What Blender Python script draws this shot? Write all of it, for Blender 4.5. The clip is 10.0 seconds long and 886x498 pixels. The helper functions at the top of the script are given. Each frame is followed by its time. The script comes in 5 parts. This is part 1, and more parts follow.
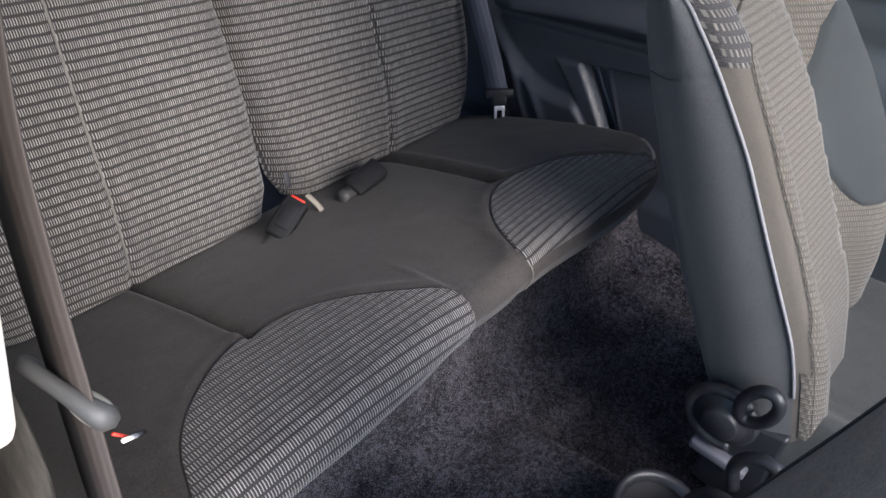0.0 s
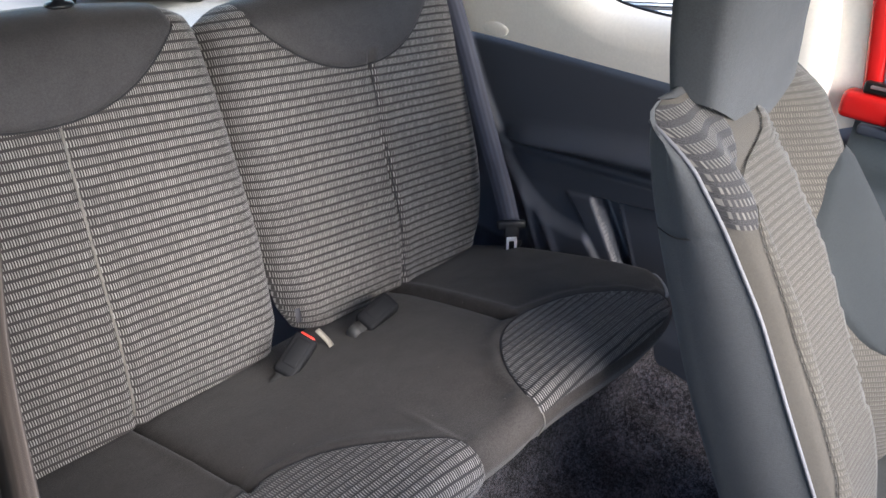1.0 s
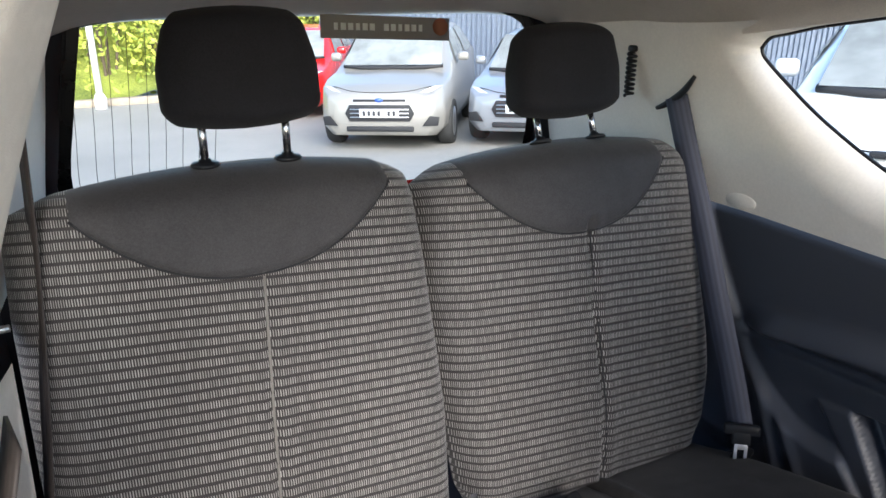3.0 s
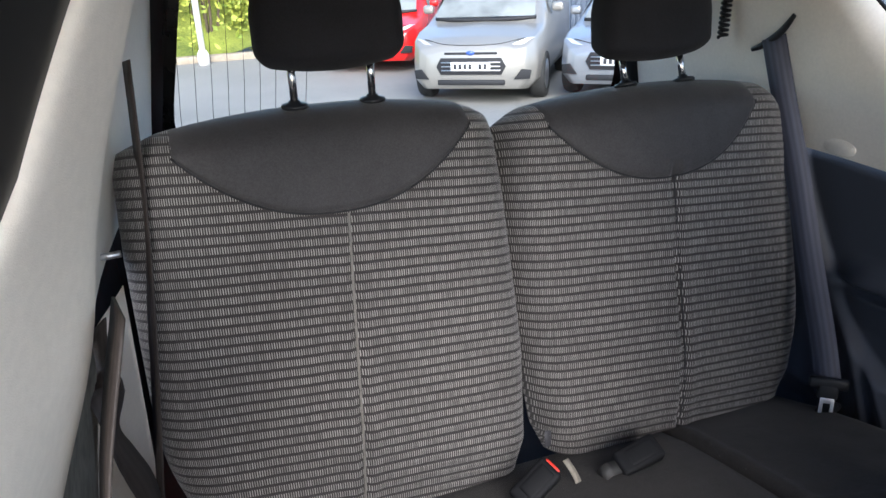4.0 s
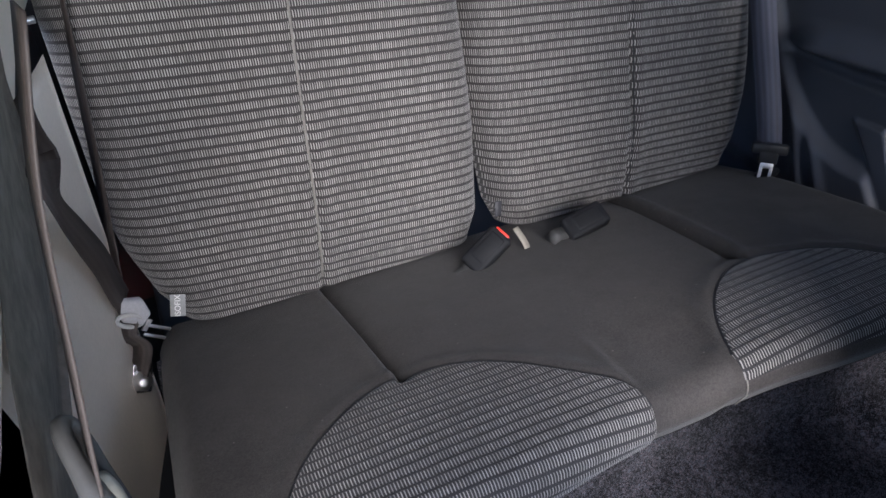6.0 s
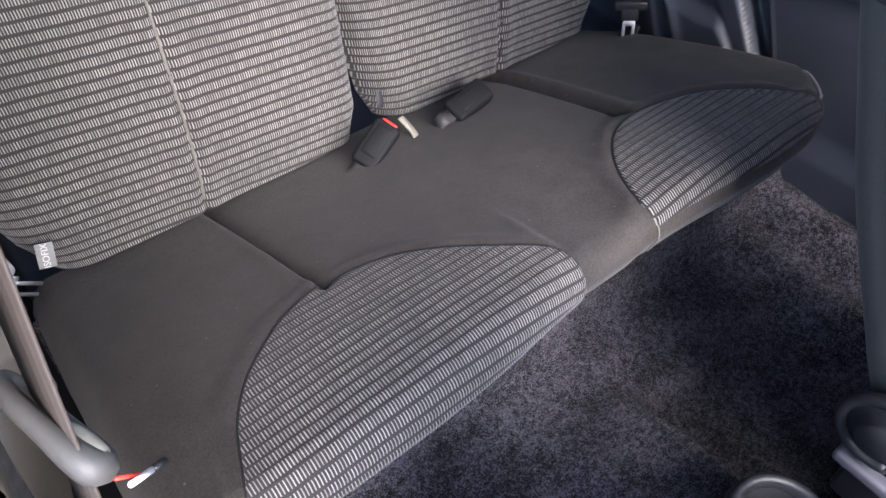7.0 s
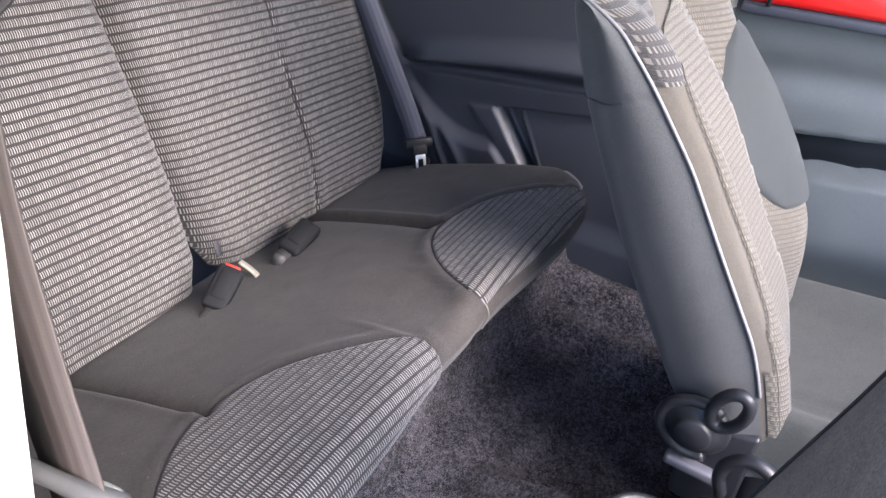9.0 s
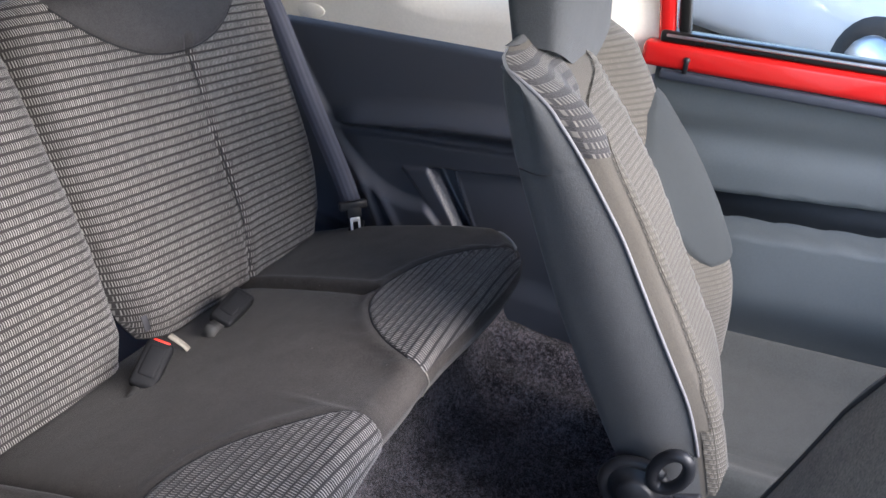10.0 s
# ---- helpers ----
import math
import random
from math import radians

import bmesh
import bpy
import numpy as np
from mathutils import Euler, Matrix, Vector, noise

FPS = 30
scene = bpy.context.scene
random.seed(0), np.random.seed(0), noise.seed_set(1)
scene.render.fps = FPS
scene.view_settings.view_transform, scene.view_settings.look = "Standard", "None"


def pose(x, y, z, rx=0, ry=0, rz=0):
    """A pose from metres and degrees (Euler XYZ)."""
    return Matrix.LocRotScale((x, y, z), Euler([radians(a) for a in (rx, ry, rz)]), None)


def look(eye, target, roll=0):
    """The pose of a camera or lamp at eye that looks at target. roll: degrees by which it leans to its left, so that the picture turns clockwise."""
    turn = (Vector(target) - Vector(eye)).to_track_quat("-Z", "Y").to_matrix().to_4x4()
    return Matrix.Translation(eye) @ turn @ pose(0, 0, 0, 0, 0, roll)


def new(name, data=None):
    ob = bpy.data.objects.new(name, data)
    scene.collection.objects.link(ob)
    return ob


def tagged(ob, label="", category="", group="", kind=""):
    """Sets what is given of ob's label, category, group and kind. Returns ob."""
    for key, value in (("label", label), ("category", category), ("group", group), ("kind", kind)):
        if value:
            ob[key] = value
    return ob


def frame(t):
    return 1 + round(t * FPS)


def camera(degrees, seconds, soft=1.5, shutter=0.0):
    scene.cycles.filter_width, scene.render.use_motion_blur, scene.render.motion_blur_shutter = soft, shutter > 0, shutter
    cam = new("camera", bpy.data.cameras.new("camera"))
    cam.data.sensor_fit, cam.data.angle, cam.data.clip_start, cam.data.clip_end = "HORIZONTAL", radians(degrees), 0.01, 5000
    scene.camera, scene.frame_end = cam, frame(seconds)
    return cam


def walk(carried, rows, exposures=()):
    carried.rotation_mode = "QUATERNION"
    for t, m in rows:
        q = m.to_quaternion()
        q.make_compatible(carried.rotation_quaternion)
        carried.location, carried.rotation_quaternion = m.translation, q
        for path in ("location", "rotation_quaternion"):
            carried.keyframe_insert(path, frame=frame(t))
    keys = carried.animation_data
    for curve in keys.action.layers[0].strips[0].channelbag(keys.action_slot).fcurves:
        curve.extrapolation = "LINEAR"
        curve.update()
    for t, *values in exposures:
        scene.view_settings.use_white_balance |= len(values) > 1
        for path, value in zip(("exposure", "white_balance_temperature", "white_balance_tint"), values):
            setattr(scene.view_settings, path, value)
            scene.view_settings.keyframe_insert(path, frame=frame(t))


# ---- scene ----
cam = camera(63.0, 10.0)
PATH = [
    (0, (0.000, -0.893, 1.335), (0.938, -0.086, 0.320), 2.8),
    (0.5, (0.008, -0.892, 1.353), (0.979, -0.027, 0.421), 1.7),
    (1, (0.038, -0.872, 1.379), (1.040, 0.057, 0.546), 1.9),
    (1.5, (0.069, -0.851, 1.382), (1.032, 0.175, 0.620), 1.1),
    (2, (0.116, -0.806, 1.377), (1.036, 0.330, 0.726), 0.2),
    (2.5, (0.147, -0.778, 1.379), (0.968, 0.476, 0.818), 0.3),
    (4, (0.151, -0.813, 1.365), (0.646, 0.560, 0.708), -1.6),
    (4.5, (0.164, -0.863, 1.327), (0.642, 0.440, 0.531), -1.3),
    (5, (0.160, -0.875, 1.311), (0.632, 0.331, 0.371), -1.8),
    (5.5, (0.157, -0.859, 1.322), (0.630, 0.313, 0.341), -1.4),
    (7, (0.095, -0.780, 1.274), (0.792, 0.061, 0.105), 0.4),
    (7.5, (0.035, -0.792, 1.224), (0.914, -0.163, 0.045), 1.6),
    (8, (-0.045, -0.854, 1.240), (0.932, -0.264, 0.119), 1.4),
    (8.5, (-0.078, -0.867, 1.260), (0.980, -0.298, 0.203), 3.5),
    (9, (-0.043, -0.838, 1.310), (1.086, -0.154, 0.406), 1.8),
    (9.5, (-0.035, -0.829, 1.314), (1.080, -0.089, 0.437), 1.7),
    (10, (-0.028, -0.828, 1.332), (1.218, -0.235, 0.522), 3.1),
]
EXPOSURES = [(0, 2.18, 5850, 12), (1, 2.41, 5880, 12), (2.5, 2.16, 5950, 10), (4, 1.76, 5720, 11), (4.5, 1.64, 5650, 12), (5.5, 1.84, 5550, 12), (7, 2.83, 5800, 16), (8, 3.41, 5950, 18), (8.5, 3.29, 6050, 18), (9.5, 2.87, 5850, 16), (10, 2.53, 5850, 14)]
walk(cam, [(t, look(eye, target, roll)) for t, eye, target, roll in PATH], EXPOSURES)

# ---- world and light ----
world = bpy.data.worlds.new("sky")
scene.world = world
world.use_nodes = True
wn = world.node_tree.nodes
sky = wn.new("ShaderNodeTexSky")
sky.sky_type, sky.sun_disc = "NISHITA", False
sky.dust_density = 2.0
SUN_UP, SUN_ROUND = radians(32), radians(189)
sky.sun_elevation, sky.sun_rotation = SUN_UP, SUN_ROUND
wn["Background"].inputs["Strength"].default_value = 0.15
world.node_tree.links.new(sky.outputs["Color"], wn["Background"].inputs["Color"])
sun = new("sun", bpy.data.lights.new("sun", "SUN"))
sun.data.energy, sun.data.angle, sun.data.color = 2.0, radians(46), (1.0, 0.92, 0.83)
SUN_AT = Vector((math.sin(SUN_ROUND) * math.cos(SUN_UP), math.cos(SUN_ROUND) * math.cos(SUN_UP), math.sin(SUN_UP)))
sun.matrix_world = look(SUN_AT * 30, (0, 0, 0))


# ---- materials ----
class Nodes:
    """A small node-tree writer for one material."""

    def __init__(self, name, rough=0.6, metal=0.0, spec=0.5):
        self.mat = bpy.data.materials.new(name)
        self.mat.use_nodes = True
        self.tree = self.mat.node_tree
        self.bsdf = self.tree.nodes["Principled BSDF"]
        self.bsdf.inputs["Roughness"].default_value = rough
        self.bsdf.inputs["Metallic"].default_value = metal
        self.bsdf.inputs["Specular IOR Level"].default_value = spec

    def node(self, kind, links=(), operation="", data_type="", interpolation_type="", noise_dimensions="", uv_map=""):
        n = self.tree.nodes.new(kind)
        if operation:
            n.operation = operation
        if data_type:
            n.data_type = data_type
        if interpolation_type:
            n.interpolation_type = interpolation_type
        if noise_dimensions:
            n.noise_dimensions = noise_dimensions
        if uv_map:
            n.uv_map = uv_map
        for slot, source in dict(links).items():
            if isinstance(source, bpy.types.NodeSocket):
                self.tree.links.new(source, n.inputs[slot])
            else:
                n.inputs[slot].default_value = source
        return n

    def put(self, slot, source):
        self.tree.links.new(source, self.bsdf.inputs[slot])

    def uv(self):
        return self.node("ShaderNodeUVMap", uv_map="uv").outputs[0]

    def place(self):
        return self.node("ShaderNodeTexCoord").outputs["Object"]

    def noise(self, scale, where, detail=4.0, rough=0.6):
        return self.node("ShaderNodeTexNoise", {"Vector": where, "Scale": scale, "Detail": detail, "Roughness": rough}).outputs["Fac"]

    def calc(self, op, a, b=0.0, c=0.0):
        return self.node("ShaderNodeMath", {0: a, 1: b, 2: c}, operation=op).outputs[0]

    def mix(self, fac, a, b):
        n = self.node("ShaderNodeMix", {0: fac}, data_type="RGBA")
        for slot, source in ((6, a), (7, b)):
            if isinstance(source, bpy.types.NodeSocket):
                self.tree.links.new(source, n.inputs[slot])
            else:
                n.inputs[slot].default_value = (*source, 1)
        return n.outputs[2]

    def step(self, value, lo, hi, out=(0.0, 1.0)):
        return self.node("ShaderNodeMapRange", {0: value, 1: lo, 2: hi, 3: out[0], 4: out[1]}, interpolation_type="SMOOTHSTEP").outputs[0]

    def bump(self, height, strength=0.3, distance=0.002):
        n = self.node("ShaderNodeBump", {"Height": height, "Strength": strength, "Distance": distance})
        self.put("Normal", n.outputs[0])


def plain(name, colour, rough=0.6, metal=0.0, grain=0.15, scale=60.0, relief=0.15, spec=0.5, wear=6.0, fine=1.0):
    """A surface with a fine grain and a broad, faint unevenness."""
    s = Nodes(name, rough, metal, spec)
    where = s.place()
    broad, small = s.noise(wear, where, 5), s.noise(scale, where, 3)
    dark = tuple(c * (1 - grain) for c in colour)
    light = tuple(min(1, c * (1 + grain)) for c in colour)
    s.put("Base Color", s.mix(s.step(s.calc("ADD", s.calc("MULTIPLY", broad, 0.6), s.calc("MULTIPLY", small, 0.4)), 0.3, 0.7), dark, light))
    s.put("Roughness", s.step(broad, 0.3, 0.7, (max(0.02, rough - 0.06), min(1, rough + 0.06))))
    if relief:
        s.bump(s.noise(scale * 8 * fine, where, 2), relief, 0.0008)
    return s.mat


def ribbed(name, base, dash, pitch=0.0140, stitch=0.0033, fill=0.70, thread=0.2, relief=0.6):
    """Ribbed seat cloth: rows of fine pale upright stitches on a dark ground, from metric uv."""
    s = Nodes(name, 0.85, 0, 0.25)
    uv = s.uv()
    xyz = s.node("ShaderNodeSeparateXYZ", {0: uv})
    wob = s.noise(14, uv, 3)
    u = s.calc("ADD", xyz.outputs[0], s.calc("MULTIPLY", wob, 0.0012))
    v = s.calc("ADD", xyz.outputs[1], s.calc("MULTIPLY", wob, 0.003))
    fv = s.calc("FRACT", s.calc("DIVIDE", v, pitch))
    row = s.calc("FLOOR", s.calc("DIVIDE", v, pitch))
    u2 = s.calc("ADD", u, s.calc("MULTIPLY", row, stitch * 0.37))
    fu = s.calc("FRACT", s.calc("DIVIDE", u2, stitch))
    du = s.calc("ABSOLUTE", s.calc("SUBTRACT", fu, 0.5))
    dv = s.calc("ABSOLUTE", s.calc("SUBTRACT", fv, 0.5))
    line = s.step(du, thread - 0.07, thread + 0.07, (1.0, 0.0))
    band = s.step(dv, fill / 2 - 0.05, fill / 2 + 0.03, (1.0, 0.0))
    cell = s.node("ShaderNodeTexWhiteNoise", {"Vector": s.node("ShaderNodeCombineXYZ", {0: s.calc("FLOOR", s.calc("DIVIDE", u2, stitch)), 1: row}).outputs[0]}, noise_dimensions="2D").outputs[0]
    amount = s.calc("MULTIPLY", s.calc("MULTIPLY", line, band), s.step(cell, 0.0, 1.0, (0.62, 1.0)))
    weave = s.noise(1100, uv, 3, 0.7)
    soil = s.noise(7, uv, 4)
    ground = s.mix(s.step(weave, 0.34, 0.66), tuple(c * 0.45 for c in base), tuple(c * 1.6 for c in base))
    under = s.mix(s.calc("MULTIPLY", band, 0.5), ground, tuple(c * 0.8 for c in base))
    s.put("Base Color", s.mix(s.calc("MULTIPLY", amount, s.step(soil, 0.25, 0.75, (0.8, 1.0))), under, dash))
    s.bump(s.calc("ADD", s.calc("ADD", s.calc("MULTIPLY", band, 1.0), s.calc("MULTIPLY", amount, 0.5)), s.calc("MULTIPLY", weave, 0.25)), relief, 0.0012)
    s.bsdf.inputs["Sheen Weight"].default_value = 0.25
    s.bsdf.inputs["Sheen Roughness"].default_value = 0.4
    return s.mat


def cloth(name, colour, rough=0.85, sheen=0.3, weave=1400.0, soil=0.2, specks=0.0):
    s = Nodes(name, rough, 0, 0.3)
    where = s.place()
    fine, broad = s.noise(weave, where, 2), s.noise(5, where, 6)
    mid = s.noise(340, where, 3, 0.75)
    blot = s.noise(30, where, 5, 0.65)
    mixed = s.calc("ADD", s.calc("MULTIPLY", fine, 0.28), s.calc("ADD", s.calc("MULTIPLY", s.calc("ADD", broad, blot), 0.18), s.calc("MULTIPLY", mid, 0.38)))
    col = s.mix(s.step(mixed, 0.35, 0.65), tuple(c * (1 - soil * 1.3) for c in colour), tuple(c * (1 + soil * 1.3) for c in colour))
    if specks:
        dots = s.node("ShaderNodeTexVoronoi", {"Vector": where, "Scale": 38.0}).outputs["Distance"]
        col = s.mix(s.calc("MULTIPLY", s.step(dots, 0.03, 0.06, (1.0, 0.0)), specks), col, (0.35, 0.33, 0.3))
    s.put("Base Color", col)
    s.bump(s.calc("ADD", s.calc("ADD", fine, s.calc("MULTIPLY", blot, 2.0)), s.calc("MULTIPLY", mid, 0.5)), 0.45, 0.0009)
    s.bsdf.inputs["Sheen Weight"].default_value = sheen
    return s.mat


def carpet_material():
    s = Nodes("carpet", 0.95, 0, 0.15)
    where = s.place()
    tuft, clump, broad = s.noise(430, where, 3, 0.9), s.noise(110, where, 4, 0.8), s.noise(13, where, 5)
    mixed = s.calc("ADD", s.calc("MULTIPLY", tuft, 0.52), s.calc("ADD", s.calc("MULTIPLY", clump, 0.33), s.calc("MULTIPLY", broad, 0.15)))
    cell = s.node("ShaderNodeTexVoronoi", {"Vector": where, "Scale": 420.0})
    hue = s.mix(cell.outputs["Color"], (0.23, 0.18, 0.195), (0.155, 0.18, 0.22))
    ramp = s.mix(s.step(mixed, 0.45, 0.60), (0.006, 0.006, 0.008), hue)
    s.put("Base Color", ramp)
    s.bump(s.calc("ADD", tuft, clump), 0.9, 0.004)
    s.bsdf.inputs["Sheen Weight"].default_value = 0.08
    return s.mat


def glass_material(name, tint=(0.93, 0.97, 0.95)):
    s = Nodes(name, 0.0)
    clear = s.node("ShaderNodeBsdfTransparent", {0: (*tint, 1)})
    gloss = s.node("ShaderNodeBsdfGlossy", {"Roughness": 0.02})
    fres = s.node("ShaderNodeFresnel", {"IOR": 1.45})
    mixed = s.node("ShaderNodeMixShader", {0: fres.outputs[0], 1: clear.outputs[0], 2: gloss.outputs[0]})
    s.tree.links.new(mixed.outputs[0], s.tree.nodes["Material Output"].inputs[0])
    return s.mat


def webbing_material(colour):
    s = Nodes("webbing", 0.6, 0, 0.4)
    xyz = s.node("ShaderNodeSeparateXYZ", {0: s.uv()})
    rib = s.calc("ABSOLUTE", s.calc("SUBTRACT", s.calc("FRACT", s.calc("DIVIDE", xyz.outputs[0], 0.0095)), 0.5))
    weave = s.calc("FRACT", s.calc("DIVIDE", xyz.outputs[1], 0.0022))
    s.put("Base Color", s.mix(s.step(rib, 0.05, 0.4), tuple(c * 0.82 for c in colour), tuple(c * 1.12 for c in colour)))
    s.bump(s.calc("ADD", rib, s.calc("MULTIPLY", weave, 0.25)), 0.6, 0.0008)
    return s.mat


M_RIB = ribbed("ribbed_cloth", (0.044, 0.040, 0.039), (0.42, 0.405, 0.38), 0.0140, 0.0034, 0.71, 0.19)
M_RIB_BOLD = ribbed("ribbed_cloth_bold", (0.034, 0.032, 0.033), (0.36, 0.345, 0.33), 0.0134, 0.0036, 0.77, 0.16, 0.4)
M_RIB_FINE = ribbed("ribbed_cloth_front", (0.046, 0.042, 0.035), (0.105, 0.097, 0.081), 0.0074, 0.0030, 0.62, 0.25)
M_RIB_SHOULDER = ribbed("ribbed_cloth_shoulder", (0.030, 0.029, 0.030), (0.14, 0.133, 0.12), 0.0112, 0.0042, 0.58, 0.2)
M_CUSHION = cloth("charcoal_knit", (0.036, 0.032, 0.0295), 0.72, 0.12, 900, 0.40, 0.25)
M_NEAR = cloth("brown_grey_seat_cloth", (0.125, 0.109, 0.092), 0.95, 0.05, 500, 0.35)
M_PAD = cloth("charcoal_pad_cloth", (0.040, 0.038, 0.039), 0.65, 0.12, 900, 0.25)
M_SEATSIDE = cloth("grey_seat_side_cloth", (0.044, 0.047, 0.050), 0.9, 0.10, 700, 0.12)
M_BOLSTER = cloth("grey_bolster_cloth", (0.054, 0.049, 0.041), 0.9, 0.08, 1600, 0.1)
M_OUTER = cloth("blue_grey_bolster_cloth", (0.020, 0.0235, 0.025), 0.9, 0.04, 1600, 0.1)
M_SEATPAD = cloth("grey_seat_cushion_cloth", (0.038, 0.040, 0.038), 0.9, 0.05, 1200, 0.2)
M_PIPING_SEAT = plain("grey_piping", (0.12, 0.12, 0.13), 0.6, 0, 0.15, 300)
M_HEAD = cloth("black_headrest_cloth", (0.014, 0.014, 0.017), 0.9, 0.03, 700, 0.25)
M_PIPING = plain("pale_piping", (0.30, 0.30, 0.31), 0.6, 0, 0.15, 300)
M_SEAMTHREAD = plain("pale_thread", (0.19, 0.18, 0.16), 0.7, 0, 0.2, 300)
M_PLASTIC = plain("black_plastic", (0.015, 0.016, 0.019), 0.36, 0, 0.12, 200, 0.25, 0.32)
M_PANEL = plain("dark_blue_grey_plastic", (0.050, 0.056, 0.072), 0.34, 0, 0.03, 260, 0.2, 0.42, wear=3.0)
M_TRIMGREY = plain("mid_grey_trim_plastic", (0.22, 0.203, 0.178), 0.9, 0, 0.28, 70, 0.5, 0.2, wear=24.0)
M_DOORCARD = plain("slate_door_plastic", (0.075, 0.086, 0.091), 0.45, 0, 0.1, 260, 0.4)
# lining colour darkened for the shade in the door recess
M_RECESS_SHADE = plain("recess_shade_slate", (0.030, 0.034, 0.040), 0.5, 0, 0.1, 260, 0.4)
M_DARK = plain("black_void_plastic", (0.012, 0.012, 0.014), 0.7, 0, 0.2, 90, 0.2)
M_CREAM = plain("cream_pillar_plastic", (0.8, 0.75, 0.67), 0.55, 0, 0.06, 180, 0.3)
M_LINER = cloth("cream_headliner_cloth", (0.84, 0.77, 0.68), 0.9, 0.1, 900, 0.06)
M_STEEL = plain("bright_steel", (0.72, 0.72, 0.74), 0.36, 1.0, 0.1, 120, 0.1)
M_CHROME = plain("chrome_post", (0.5, 0.5, 0.52), 0.15, 1.0, 0.08, 120, 0.0)
M_REDBUTTON = plain("red_button_plastic", (0.75, 0.05, 0.03), 0.4, 0, 0.08, 120, 0.1)
M_WHITE = plain("white_label", (0.75, 0.74, 0.72), 0.6, 0, 0.06, 100, 0.1)
M_INK = plain("dark_print", (0.03, 0.03, 0.035), 0.6, 0, 0.1, 100, 0.0)
M_CUP = plain("matt_black_plastic", (0.013, 0.0135, 0.015), 0.6, 0, 0.12, 200, 0.25, 0.18)
M_ARM = plain("pale_mottled_plastic", (0.26, 0.25, 0.21), 0.55, 0, 0.2, 120, 0.2, wear=40.0)
# lighter lilac base: the ledge's highlight put into its colour
M_HINGE = plain("lilac_highlight_plastic", (0.075, 0.075, 0.09), 0.5, 0, 0.1, 200, 0.2)
M_STRAP = plain("beige_strap", (0.28, 0.255, 0.21), 0.7, 0, 0.2, 300, 0.3)
M_WEB = webbing_material((0.036, 0.029, 0.026))
M_GREY = plain("mid_grey_plastic", (0.05, 0.05, 0.049), 0.6, 0, 0.12, 200, 0.2)
M_WEB_BLUE = webbing_material((0.062, 0.066, 0.092))
M_CARPET = carpet_material()
M_TAG = plain("grey_woven_label", (0.3, 0.3, 0.29), 0.8, 0, 0.15, 200, 0.2)


def thin_print(name, colour):
    """Printed film on glass: it lets daylight through."""
    s = Nodes(name, 0.7)
    thru = s.node("ShaderNodeBsdfTranslucent", {0: (*colour, 1)})
    both = s.node("ShaderNodeMixShader", {0: 0.6, 1: s.bsdf.outputs[0], 2: thru.outputs[0]})
    s.bsdf.inputs["Base Color"].default_value = (*colour, 1)
    s.tree.links.new(both.outputs[0], s.tree.nodes["Material Output"].inputs[0])
    return s.mat


M_PRINT = thin_print("pale_window_print", (0.85, 0.84, 0.8))
M_FILM = thin_print("dark_window_film", (0.30, 0.27, 0.24))


def car_paint(name, colour, metal=0.0, rough=0.32):
    """Clear-coated paint with a faint flake and dust."""
    s = Nodes(name, rough, metal, 0.5)
    where = s.place()
    dust, flake = s.noise(3, where, 5), s.noise(700, where, 2)
    mixed = s.calc("ADD", s.calc("MULTIPLY", dust, 0.6), s.calc("MULTIPLY", flake, 0.4))
    s.put("Base Color", s.mix(s.step(mixed, 0.3, 0.7), tuple(c * 0.95 for c in colour), tuple(min(1.0, c * 1.04) for c in colour)))
    s.bsdf.inputs["Coat Weight"].default_value = 0.7
    s.bsdf.inputs["Coat Roughness"].default_value = 0.06
    return s.mat


M_RED = car_paint("red_car_paint", (0.62, 0.012, 0.01), 0.0, 0.25)
M_GLASS = glass_material("window_glass")
M_FRIT = plain("black_glass_border", (0.01, 0.01, 0.01), 0.3, 0, 0.1, 80, 0.0)


# ---- mesh helpers ----
def part(name, bm, mat, parent=None, label="", smooth=True):
    """Links a bmesh as one mesh object, under a thing or part if one is given."""
    me = bpy.data.meshes.new(name)
    if smooth:
        for f in bm.faces:
            f.smooth = True
    bm.to_mesh(me)
    bm.free()
    me.materials.append(mat)
    ob = new(name, me)
    if parent:
        ob.parent = parent
    if label:
        tagged(ob, label)
    return ob


def empty(name, label, category, group="", kind=""):
    return tagged(new(name), label, category, group, kind)


def grid(fn, us, vs, loop=False, flip=False):
    """A sheet from fn(u, v) -> (place, (s, t)); s and t, in metres, become its uv."""
    bm = bmesh.new()
    layer = bm.loops.layers.uv.new("uv")
    rows = []
    for u in us:
        col = []
        for v in vs:
            p, st = fn(u, v)
            col.append((bm.verts.new(p), st))
        rows.append(col)
    n = len(rows)
    for i in range(n if loop else n - 1):
        a, b = rows[i], rows[(i + 1) % n]
        for j in range(len(a) - 1):
            quad = [a[j], b[j], b[j + 1], a[j + 1]]
            if flip:
                quad.reverse()
            f = bm.faces.new([q[0] for q in quad])
            for lp, q in zip(f.loops, quad):
                lp[layer].uv = q[1]
    return bm


def span(a, b, n):
    return [a + (b - a) * i / n for i in range(n + 1)]


def smooth_line(points, n=8):
    """A Catmull-Rom line through the points."""
    pts = [Vector(p) for p in points]
    pts = [2 * pts[0] - pts[1]] + pts + [2 * pts[-1] - pts[-2]]
    out = []
    for i in range(1, len(pts) - 2):
        p0, p1, p2, p3 = pts[i - 1:i + 3]
        for k in range(n):
            t = k / n
            out.append(0.5 * (2 * p1 + (p2 - p0) * t + (2 * p0 - 5 * p1 + 4 * p2 - p3) * t * t + (3 * p1 - p0 - 3 * p2 + p3) * t ** 3))
    out.append(pts[-2])
    return out


